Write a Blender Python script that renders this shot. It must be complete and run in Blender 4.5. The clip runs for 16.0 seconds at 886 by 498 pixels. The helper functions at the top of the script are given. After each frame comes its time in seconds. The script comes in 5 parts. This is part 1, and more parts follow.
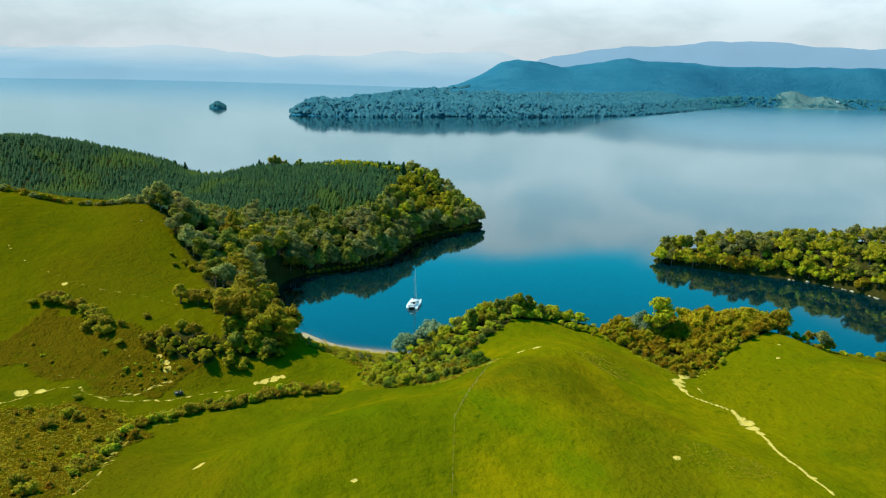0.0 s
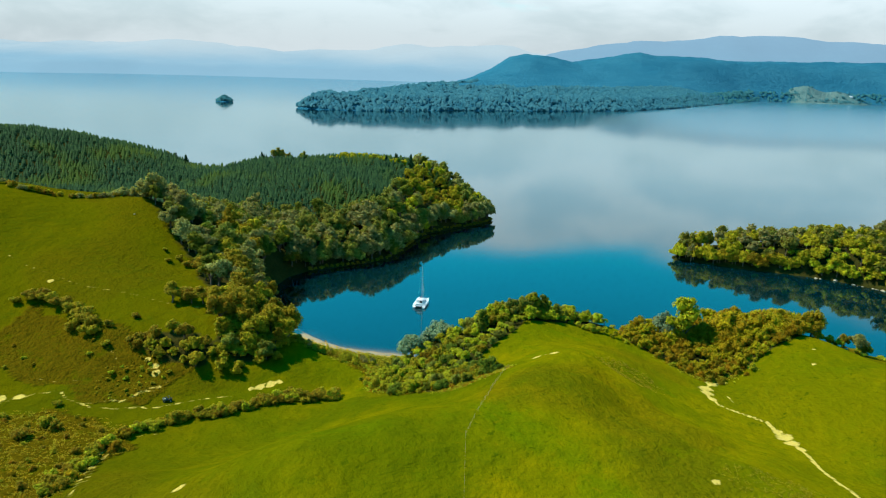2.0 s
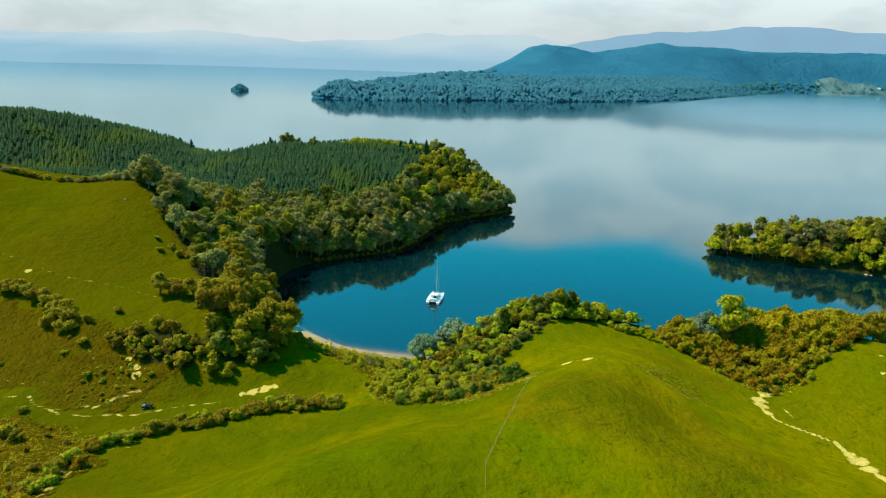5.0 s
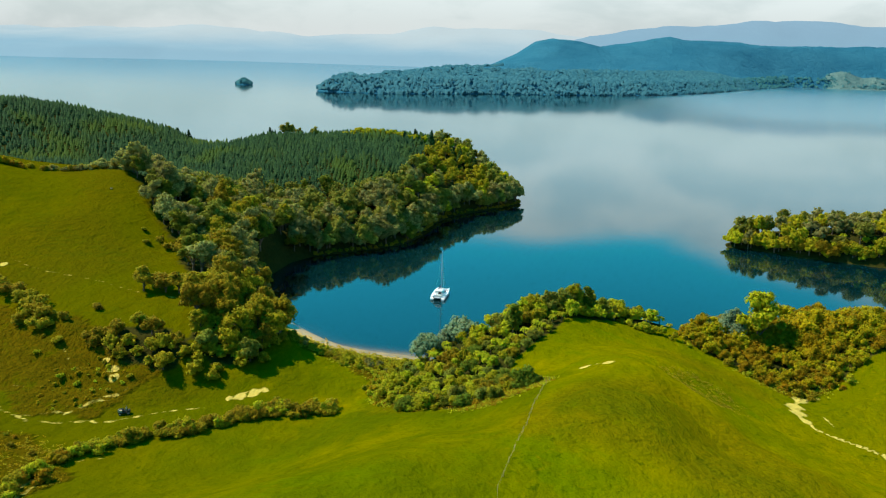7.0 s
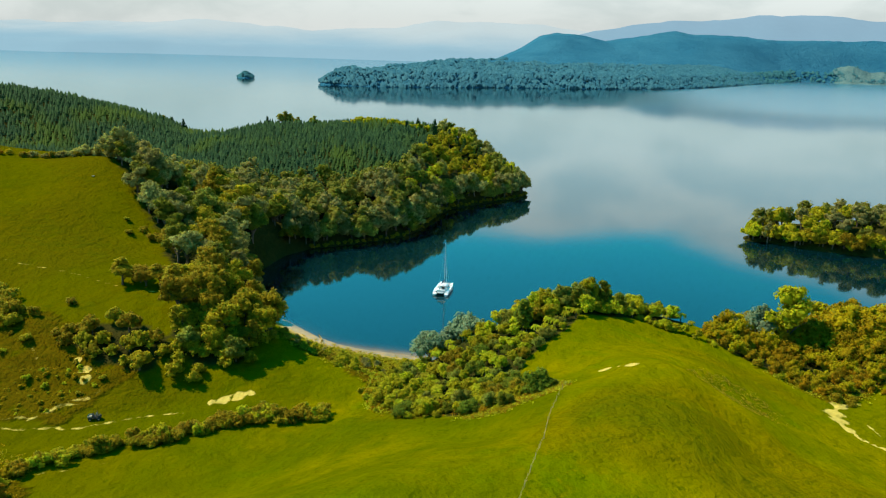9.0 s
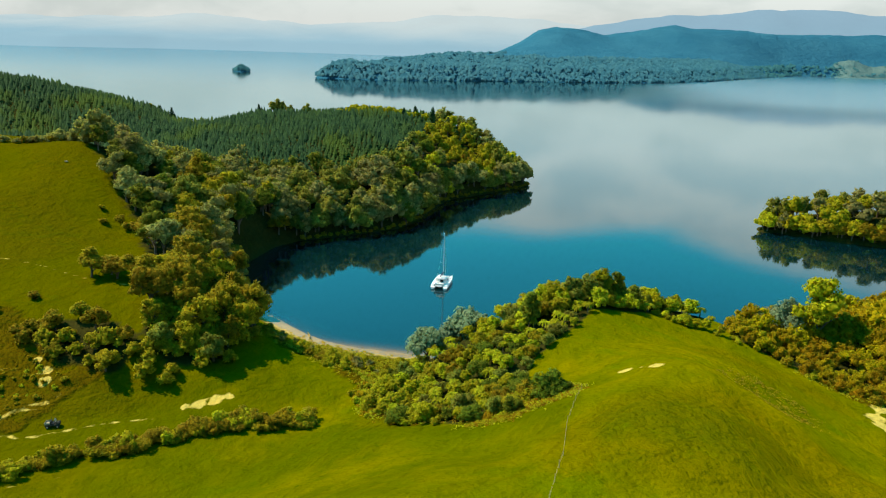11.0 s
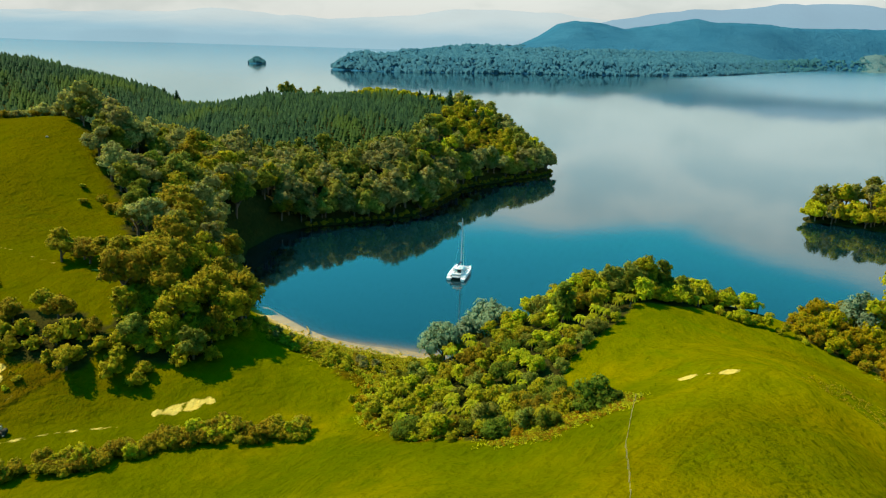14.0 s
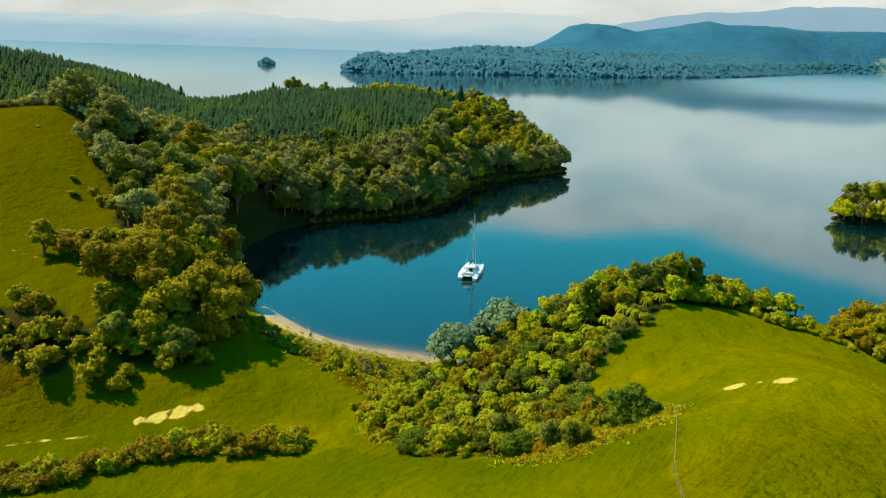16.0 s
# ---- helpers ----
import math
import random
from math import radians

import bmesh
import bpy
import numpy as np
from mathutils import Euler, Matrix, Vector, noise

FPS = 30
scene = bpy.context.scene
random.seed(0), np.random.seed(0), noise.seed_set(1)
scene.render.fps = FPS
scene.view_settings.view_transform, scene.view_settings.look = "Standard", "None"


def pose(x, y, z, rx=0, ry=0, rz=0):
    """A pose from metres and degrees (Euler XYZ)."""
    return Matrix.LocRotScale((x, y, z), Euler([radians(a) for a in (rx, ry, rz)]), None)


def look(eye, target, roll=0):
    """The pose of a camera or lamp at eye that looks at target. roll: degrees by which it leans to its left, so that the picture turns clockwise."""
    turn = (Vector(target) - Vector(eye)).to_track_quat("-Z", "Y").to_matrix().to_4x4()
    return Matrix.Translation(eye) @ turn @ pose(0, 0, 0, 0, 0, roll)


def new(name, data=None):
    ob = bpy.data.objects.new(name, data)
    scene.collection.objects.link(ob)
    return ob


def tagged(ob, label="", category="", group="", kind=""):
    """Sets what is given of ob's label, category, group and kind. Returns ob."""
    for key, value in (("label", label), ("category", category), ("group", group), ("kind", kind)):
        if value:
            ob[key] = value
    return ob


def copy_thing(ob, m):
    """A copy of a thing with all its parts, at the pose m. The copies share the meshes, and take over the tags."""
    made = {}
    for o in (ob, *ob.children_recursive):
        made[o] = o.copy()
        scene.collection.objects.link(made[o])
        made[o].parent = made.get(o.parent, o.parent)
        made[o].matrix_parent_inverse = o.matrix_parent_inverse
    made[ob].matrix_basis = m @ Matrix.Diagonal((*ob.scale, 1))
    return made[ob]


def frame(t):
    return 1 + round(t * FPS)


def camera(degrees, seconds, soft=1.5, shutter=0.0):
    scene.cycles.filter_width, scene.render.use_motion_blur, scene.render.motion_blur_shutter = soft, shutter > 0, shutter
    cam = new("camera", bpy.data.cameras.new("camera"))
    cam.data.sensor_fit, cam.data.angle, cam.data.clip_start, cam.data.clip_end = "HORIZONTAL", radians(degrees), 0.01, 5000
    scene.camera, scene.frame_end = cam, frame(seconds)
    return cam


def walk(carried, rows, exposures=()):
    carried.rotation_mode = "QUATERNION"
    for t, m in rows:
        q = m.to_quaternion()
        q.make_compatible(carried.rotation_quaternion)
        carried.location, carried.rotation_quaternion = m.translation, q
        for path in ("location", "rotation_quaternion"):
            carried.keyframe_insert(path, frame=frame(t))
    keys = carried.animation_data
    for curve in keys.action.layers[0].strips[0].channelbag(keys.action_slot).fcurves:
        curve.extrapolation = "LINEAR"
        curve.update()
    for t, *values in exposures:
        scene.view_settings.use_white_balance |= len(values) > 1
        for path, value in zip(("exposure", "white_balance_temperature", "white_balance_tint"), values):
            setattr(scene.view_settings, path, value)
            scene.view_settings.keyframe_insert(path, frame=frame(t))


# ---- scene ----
cam = camera(62.0, 16.0, soft=1.1)
PATH = [
    (0, (0.91, 5.94, 107.24), (-0.71, 103.08, 83.58), 1.82),
    (0.5, (0.64, 10.28, 106.34), (-1.12, 107.37, 82.44), 1.83),
    (1, (0.43, 14.71, 105.33), (-1.56, 111.75, 81.29), 1.84),
    (1.5, (0.26, 19.19, 104.25), (-2.02, 116.20, 80.10), 1.85),
    (2, (0.12, 23.70, 103.09), (-2.52, 120.67, 78.82), 1.86),
    (2.5, (0.01, 28.21, 101.89), (-3.03, 125.14, 77.46), 1.87),
    (3, (-0.09, 32.72, 100.65), (-3.55, 129.58, 76.03), 1.88),
    (3.5, (-0.19, 37.20, 99.38), (-4.07, 133.99, 74.55), 1.89),
    (4, (-0.29, 41.65, 98.07), (-4.57, 138.38, 73.09), 1.90),
    (6.5, (-0.94, 63.20, 91.24), (-6.41, 159.67, 65.49), 1.96),
    (7, (-1.12, 67.37, 89.81), (-6.77, 163.80, 63.95), 1.91),
    (7.5, (-1.32, 71.51, 88.36), (-7.11, 167.90, 62.39), 1.88),
    (8, (-1.53, 75.61, 86.87), (-7.48, 171.97, 60.80), 1.88),
    (8.5, (-1.77, 79.69, 85.37), (-7.84, 176.00, 59.15), 1.89),
    (9, (-2.02, 83.76, 83.84), (-8.11, 180.02, 57.46), 1.92),
    (11.5, (-3.41, 103.88, 75.86), (-9.21, 199.98, 48.85), 1.90),
    (12, (-3.70, 107.84, 74.24), (-9.95, 203.88, 47.08), 1.91),
    (12.5, (-4.00, 111.75, 72.63), (-10.65, 207.72, 45.34), 1.92),
    (13, (-4.30, 115.58, 71.04), (-11.37, 211.50, 43.66), 1.93),
    (13.5, (-4.60, 119.31, 69.48), (-12.11, 215.18, 42.06), 1.94),
    (14, (-4.90, 122.89, 67.97), (-12.88, 218.73, 40.56), 1.95),
    (14.5, (-5.22, 126.27, 66.53), (-13.66, 222.08, 39.19), 1.96),
    (15, (-5.54, 129.38, 65.18), (-14.40, 225.19, 37.94), 1.97),
    (15.5, (-5.89, 132.15, 63.94), (-15.04, 227.97, 36.82), 1.99),
    (16, (-6.26, 134.50, 62.82), (-15.51, 230.34, 35.81), 2.00),
]
walk(cam, [(t, look(eye, target, roll)) for t, eye, target, roll in PATH],
     ((0, 0.37, 6550, 14), (7, 0.37, 7100, 16), (16, 0.38, 7750, 18)))

# ---- sky and sun ----
SUN_AZ, SUN_EL = radians(-73), radians(51)  # clockwise from +y
world = bpy.data.worlds.new("world")
scene.world = world
world.use_nodes = True


class Nodes:
    """Short hand for node trees."""

    def __init__(self, tree):
        self.tree = tree
        tree.nodes.clear()

    def add(self, kind, **inputs):
        node = self.tree.nodes.new(kind)
        for key, value in inputs.items():
            self.put(node, key, value)
        return node

    def put(self, node, key, value):
        socket = node.inputs[int(key[1:])] if key[0] == "i" and key[1:].isdigit() else node.inputs[key.replace("_", " ")]
        if isinstance(value, bpy.types.NodeSocket):
            self.tree.links.new(value, socket)
        else:
            socket.default_value = value

    def math(self, op, a, b=0.0, clamp=False):
        node = self.add("ShaderNodeMath", i0=a, i1=b)
        node.operation, node.use_clamp = op, clamp
        return node.outputs[0]

    def mix(self, k, a, b, blend="MIX"):
        node = self.tree.nodes.new("ShaderNodeMix")
        node.data_type, node.blend_type = "RGBA", blend
        for n, v in ((0, k), (6, a), (7, b)):
            if isinstance(v, bpy.types.NodeSocket):
                self.tree.links.new(v, node.inputs[n])
            else:
                node.inputs[n].default_value = v if n == 0 or len(v) == 4 else (*v, 1)
        return node.outputs[2]

    def noise(self, at, scale, detail=4.0, rough=0.55, twist=0.0):
        node = self.add("ShaderNodeTexNoise", Vector=at, Scale=scale, Detail=detail, Roughness=rough, Distortion=twist)
        return node.outputs["Fac"]

    def ramp(self, v, lo, hi):
        node = self.add("ShaderNodeMapRange", i0=v, i1=lo, i2=hi)
        node.interpolation_type = "SMOOTHSTEP"
        return node.outputs[0]

    def attribute(self, name):
        node = self.add("ShaderNodeAttribute")
        node.attribute_name = name
        return node.outputs["Fac"]


w = Nodes(world.node_tree)
sky = w.add("ShaderNodeTexSky")
sky.sky_type, sky.sun_disc = "NISHITA", False
sky.sun_elevation, sky.sun_rotation = SUN_EL, SUN_AZ
sky.air_density, sky.dust_density, sky.ozone_density, sky.altitude = 1.0, 0.6, 3.0, 300
way = w.add("ShaderNodeTexCoord").outputs["Generated"]
axes = w.add("ShaderNodeSeparateXYZ", Vector=way)
rise = w.math("MAXIMUM", axes.outputs[2], 0.0)
flat = w.math("ADD", rise, 0.22)
deck = w.add("ShaderNodeCombineXYZ", X=w.math("DIVIDE", axes.outputs[0], flat), Y=w.math("DIVIDE", axes.outputs[1], flat), Z=3.7).outputs[0]
billow = w.noise(deck, 0.8, 7, 0.5, 0.2)
cover = w.ramp(w.math("ADD", billow, w.math("MULTIPLY", w.ramp(w.math("SUBTRACT", rise, w.math("MULTIPLY", w.math("MAXIMUM", axes.outputs[0], 0.0), 0.14)), 0.28, 0.14), 0.54)), 0.70, 0.87)
thin = w.mix(w.ramp(rise, 0.08, 0.17), (6.5, 7.7, 8.2), (5.4, 7.4, 8.4))
heap = w.add("ShaderNodeCombineXYZ", X=axes.outputs[0], Y=axes.outputs[1], Z=w.math("MULTIPLY", axes.outputs[2], 2.6)).outputs[0]
bright = w.mix(w.ramp(w.noise(heap, 6.5, 6, 0.55, 0.3), 0.36, 0.62), thin, (7.9, 9.1, 9.6))
clear = w.mix(1.0, sky.outputs[0], (0.0, 2.65, 2.42), "MULTIPLY")
haze = w.mix(w.math("MULTIPLY", w.ramp(rise, 0.12, 0.0), 0.85), clear, (5.2, 6.9, 7.4))
lift = w.math("ADD", 0.80, w.math("MULTIPLY", w.ramp(rise, 0.02, 0.16), 0.42))
cloudy = w.mix(w.math("MULTIPLY", cover, 0.94), haze, w.mix(1.0, bright, w.add("ShaderNodeCombineXYZ", X=lift, Y=lift, Z=lift).outputs[0], "MULTIPLY"))
back = w.add("ShaderNodeBackground", Color=cloudy, Strength=0.08)
w.tree.links.new(back.outputs[0], w.add("ShaderNodeOutputWorld").inputs[0])

sun = new("sun", bpy.data.lights.new("sun", "SUN"))
sun.data.energy, sun.data.angle, sun.data.color = 5.0, radians(0.6), (1.0, 0.91, 0.74)
sun.matrix_world = look((300 * math.sin(SUN_AZ), 300 * math.cos(SUN_AZ), 600), (300 * math.sin(SUN_AZ) * 2, 300 * math.cos(SUN_AZ) * 2, 0))
sun.rotation_euler = Euler((math.pi / 2 - SUN_EL, 0, math.pi - SUN_AZ))


# ---- materials ----
def material(name, build):
    m = bpy.data.materials.new(name)
    m.use_nodes = True
    n = Nodes(m.node_tree)
    out = n.add("ShaderNodeOutputMaterial")
    n.tree.links.new(build(n), out.inputs[0])
    return m


def place(n):
    return n.add("ShaderNodeNewGeometry").outputs["Position"]


def surface(n, colour, rough=0.8, relief=None, depth=0.3, metal=0.0, spec=0.3):
    node = n.add("ShaderNodeBsdfPrincipled", Base_Color=colour, Roughness=rough, Metallic=metal)
    node.inputs["Specular IOR Level"].default_value = spec
    if relief is not None:
        bump = n.add("ShaderNodeBump", Height=relief, Distance=depth, Strength=1.0)
        n.tree.links.new(bump.outputs[0], node.inputs["Normal"])
    return node.outputs[0]


def ground_look(n):
    at = place(n)
    xyz = n.add("ShaderNodeSeparateXYZ", Vector=at)
    grass = n.mix(n.ramp(n.noise(at, 0.035, 4, 0.6), 0.35, 0.65), (0.112, 0.132, 0.001), (0.215, 0.182, 0.001))
    grass = n.mix(n.ramp(n.noise(at, 0.25, 5, 0.65), 0.4, 0.75), grass, (0.130, 0.142, 0.001))
    lush = n.math("MULTIPLY", n.ramp(n.noise(at, 0.055, 5, 0.65, 0.4), 0.53, 0.66), 0.30)
    grass = n.mix(lush, grass, (0.062, 0.150, 0.001))
    grass = n.mix(n.math("MULTIPLY", n.ramp(n.noise(at, 1.3, 4, 0.7), 0.5, 0.75), 0.2), grass, (0.036, 0.070, 0.001))
    grass = n.mix(n.math("MULTIPLY", n.ramp(n.noise(at, 0.014, 3), 0.48, 0.66), 0.65), grass, (0.145, 0.140, 0.001))
    tuft = n.math("MULTIPLY", n.ramp(n.noise(at, 2.6, 4, 0.65), 0.52, 0.70), n.ramp(n.noise(at, 0.09, 4), 0.30, 0.65))
    grass = n.mix(n.math("MULTIPLY", tuft, 0.26), grass, (0.032, 0.058, 0.001))
    clump = n.math("MULTIPLY", n.ramp(n.noise(at, 0.42, 6, 0.72, 0.6), 0.57, 0.68), n.ramp(n.noise(at, 0.03, 3), 0.36, 0.58))
    grass = n.mix(n.math("MULTIPLY", clump, 0.75), grass, (0.040, 0.074, 0.001))
    worn = n.math("MULTIPLY", n.ramp(n.noise(at, 0.5, 5, 0.7, 0.5), 0.56, 0.68), n.ramp(n.noise(at, 0.04, 3), 0.42, 0.60))
    grass = n.mix(n.math("MULTIPLY", worn, 0.5), grass, (0.23, 0.175, 0.002))
    paddock = n.math("MULTIPLY", n.attribute("lush"), n.math("ADD", 0.25, n.math("MULTIPLY", n.ramp(n.noise(at, 0.045, 4, 0.6), 0.38, 0.60), 0.45)))
    grass = n.mix(paddock, grass, n.mix(n.noise(at, 0.3, 5, 0.7), (0.050, 0.080, 0.001), (0.100, 0.118, 0.001)))
    # darkening towards the left painted into the grass, as browner colour westward
    west_dim = n.math("MULTIPLY", n.ramp(n.math("ADD", xyz.outputs[0], n.math("MULTIPLY", n.noise(at, 0.03, 3), 60)), 0, -75), 0.74)
    grass = n.mix(west_dim, grass, n.mix(n.noise(at, 0.15, 5, 0.7), (0.058, 0.064, 0.001), (0.092, 0.086, 0.001)))
    dry = n.mix(n.noise(at, 0.8, 4), (0.150, 0.098, 0.003), (0.068, 0.062, 0.002))
    wild = n.math("MULTIPLY", n.attribute("rough"), n.ramp(n.noise(at, 0.22, 5, 0.7), 0.28, 0.48))
    grass = n.mix(wild, grass, dry)
    grass = n.mix(1.0, grass, (0.77, 0.76, 0.8), "MULTIPLY")
    litter = n.mix(n.noise(at, 0.7, 4), (0.018, 0.022, 0.005), (0.050, 0.046, 0.010))
    colour = n.mix(n.attribute("wood"), grass, litter)
    edge = n.math("ADD", n.attribute("bare"), n.math("MULTIPLY", n.math("SUBTRACT", n.noise(at, 0.5, 4, 0.6), 0.5), 0.6))
    earth = n.mix(n.noise(at, 0.9, 5, 0.7), (0.40, 0.285, 0.035), (0.60, 0.475, 0.12))
    colour = n.mix(n.ramp(edge, 0.42, 0.6), colour, earth)
    grit = n.mix(n.noise(at, 1.5, 5), (0.34, 0.245, 0.075), (0.50, 0.39, 0.14))
    colour = n.mix(n.attribute("sand"), colour, grit)
    along = n.add("ShaderNodeCombineXYZ", X=n.math("MULTIPLY", xyz.outputs[0], 0.22), Y=n.math("MULTIPLY", xyz.outputs[1], 0.22), Z=n.math("MULTIPLY", xyz.outputs[2], 1.9)).outputs[0]
    tread = n.math("MULTIPLY", n.noise(along, 1.0, 4, 0.6), n.ramp(n.noise(at, 0.045, 3), 0.40, 0.60))
    swell = n.math("MULTIPLY", n.noise(at, 0.22, 4, 0.6), 1.3)
    relief = n.math("ADD", n.math("ADD", swell, n.math("MULTIPLY", tread, 0.6)), n.math("MULTIPLY", n.noise(at, 0.8, 4, 0.6), n.math("ADD", 0.32, n.math("MULTIPLY", n.attribute("rough"), 1.2))))
    colour = n.mix(n.math("MULTIPLY", n.ramp(tread, 0.42, 0.62), 0.22), colour, (0.045, 0.070, 0.002))
    # blades stand upright whatever the slope: less than half of the shading follows the lie of the land
    lean = n.add("ShaderNodeVectorMath", i0=n.add("ShaderNodeNewGeometry").outputs["Normal"], i1=(0.0, 0.0, 1.6))
    blade = n.add("ShaderNodeVectorMath", i0=lean.outputs[0])
    blade.operation = "NORMALIZE"
    bump = n.add("ShaderNodeBump", Height=relief, Distance=1.0, Strength=1.0, Normal=blade.outputs[0])
    skin = n.add("ShaderNodeBsdfPrincipled", Base_Color=colour, Roughness=0.85, Normal=bump.outputs[0])
    skin.inputs["Specular IOR Level"].default_value = 0.0
    return skin.outputs[0]


def foliage(name, low, high, gloss=0.8, glow=0.38, tint=(0.5, 0.5, 0.05), patch=None):
    """Leaves: colour varies from clump to clump and from tree to tree; some light comes through."""
    def build(n):
        at = place(n)
        own = n.add("ShaderNodeNewGeometry").outputs["Random Per Island"]
        tree = n.add("ShaderNodeObjectInfo").outputs["Random"]
        base = n.mix(own, low, high)
        base = n.mix(n.math("MULTIPLY", n.ramp(n.noise(at, 0.22, 3), 0.4, 0.7), 0.5), base, low)
        if patch:
            base = n.mix(n.math("MULTIPLY", n.ramp(n.noise(at, 0.022, 4, 0.6), 0.48, 0.66), 0.8), base, patch)
        hsv = n.add("ShaderNodeHueSaturation", Color=base, Hue=n.math("ADD", 0.475, n.math("MULTIPLY", tree, 0.045)), Value=n.math("ADD", 0.85, n.math("MULTIPLY", tree, 0.5)))
        leaf = surface(n, hsv.outputs[0], gloss, spec=0.04)
        veil = n.add("ShaderNodeBsdfTranslucent", Color=n.mix(0.5, hsv.outputs[0], tint)).outputs[0]
        return n.add("ShaderNodeMixShader", i0=glow, i1=leaf, i2=veil).outputs[0]
    return material(name, build)


def plain(name, low, high, scale=2.0, rough=0.6, metal=0.0, depth=0.02, spec=0.4):
    def build(n):
        at = place(n)
        grain = n.noise(at, scale, 6, 0.65)
        return surface(n, n.mix(grain, low, high), rough, grain, depth, metal, spec)
    return material(name, build)


def lake_look(n):
    at = place(n)
    ripple = n.math("ADD", n.math("MULTIPLY", n.noise(at, 1.4, 3), 0.25), n.noise(at, 0.12, 3))
    bump = n.add("ShaderNodeBump", Height=ripple, Distance=0.02, Strength=0.6)
    deep = n.mix(n.ramp(n.noise(at, 0.012, 3), 0.3, 0.7), (0.0, 0.010, 0.013), (0.0, 0.014, 0.019))
    body = n.add("ShaderNodeBsdfDiffuse", Color=deep).outputs[0]
    clear = n.add("ShaderNodeBsdfTransparent", Color=(0.84, 0.79, 0.56, 1)).outputs[0]
    under = n.add("ShaderNodeMixShader", i0=n.attribute("depth"), i1=clear, i2=body).outputs[0]
    xyz = n.add("ShaderNodeSeparateXYZ", Vector=at)
    out = n.ramp(xyz.outputs[1], 650, 1500)
    fetch = n.ramp(xyz.outputs[0], -150, -650)
    long = n.add("ShaderNodeCombineXYZ", X=n.math("MULTIPLY", xyz.outputs[0], 0.0012), Y=n.math("MULTIPLY", xyz.outputs[1], 0.009), Z=2.0).outputs[0]
    cats_paw = n.math("MULTIPLY", n.ramp(n.noise(long, 1.0, 3), 0.50, 0.62), n.math("MULTIPLY", n.ramp(xyz.outputs[1], 1900, 2400), n.ramp(xyz.outputs[0], 200, 500)))
    bay_wind = n.math("MULTIPLY", n.ramp(xyz.outputs[0], 150, 520), n.ramp(xyz.outputs[1], 900, 1400))
    cats_paw = n.math("MAXIMUM", cats_paw, n.math("MULTIPLY", bay_wind, 0.8))
    breeze = n.math("ADD", 0.042, n.math("MULTIPLY", out, n.math("ADD", 0.025, n.math("ADD", n.math("MULTIPLY", fetch, 0.025), n.math("MULTIPLY", cats_paw, 0.16)))))
    gloss = n.add("ShaderNodeBsdfGlossy", Color=(0.80, 0.97, 1, 1), Roughness=breeze, Normal=bump.outputs[0]).outputs[0]
    facing = n.add("ShaderNodeFresnel", IOR=1.72, Normal=bump.outputs[0]).outputs[0]
    return n.add("ShaderNodeMixShader", i0=facing, i1=under, i2=gloss).outputs[0]


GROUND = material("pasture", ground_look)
LAKE = material("lake_water", lake_look)
BARK = plain("bark", (0.05, 0.035, 0.02), (0.16, 0.12, 0.08), 3.0, 0.9, depth=0.1)
LEAF = {
    "olive": foliage("olive_leaves", (0.110, 0.088, 0.004), (0.38, 0.290, 0.012)),
    "moss": foliage("mossy_green_leaves", (0.070, 0.085, 0.010), (0.26, 0.27, 0.040)),
    "grey": foliage("grey_green_leaves", (0.100, 0.108, 0.032), (0.31, 0.30, 0.088)),
    "gold": foliage("golden_green_leaves", (0.162, 0.174, 0.005), (0.48, 0.475, 0.016)),
    "dark": foliage("dark_green_leaves", (0.042, 0.070, 0.006), (0.140, 0.180, 0.014)),
    "fern": foliage("bright_fern_fronds", (0.17, 0.19, 0.004), (0.37, 0.36, 0.016)),
    "pale": foliage("pale_willow_leaves", (0.100, 0.170, 0.090), (0.24, 0.330, 0.170), tint=(0.3, 0.45, 0.25)),
    "rust": foliage("rusty_heath_leaves", (0.17, 0.100, 0.002), (0.40, 0.235, 0.007)),
    "pine": foliage("pine_needles", (0.007, 0.030, 0.013), (0.028, 0.070, 0.024), glow=0.15, tint=(0.04, 0.16, 0.04), patch=(0.046, 0.082, 0.010)),
    "russet": foliage("russet_green_leaves", (0.160, 0.122, 0.003), (0.42, 0.305, 0.008)),
    # leaf colour of the distant woods carries the blue of the haze
    "far": foliage("hazed_forest_leaves", (0.011, 0.086, 0.118), (0.036, 0.138, 0.160), glow=0.1),
}
# ---- lie of the land ----
# coast of the mainland: beach, wooded bay, headland, back shore, then round behind the viewer
COAST = np.array([(-18, 271), (-29, 273), (-38, 274.5), (-46, 277.5), (-53, 282), (-60, 288), (-67, 295), (-73, 305), (-82, 325),
                  (-87, 347), (-84, 367), (-77, 378), (-62, 388), (-50, 397), (-40, 406), (-33, 424), (-29, 450), (-22, 472),
                  (-6, 489), (13, 508), (20, 520), (15, 545), (-5, 580), (-50, 615), (-110, 635), (-170, 640), (-205, 650),
                  (-250, 690), (-330, 730), (-600, 780), (-1500, 700), (-1500, -900), (1500, -900), (1500, 470), (420, 455),
                  (250, 462), (180, 462), (136, 452), (120, 440)], float)
COAST = np.vstack([COAST, np.array([(119, 431), (128, 430), (146, 419), (169, 411), (187, 404), (199, 396), (210, 387), (221, 370),
                  (236, 345), (262, 310), (262, 285), (215, 277), (180, 285), (150, 297), (118, 304), (92, 303), (62, 297),
                  (42, 303), (22, 298), (8, 288), (-4, 277)], float)])
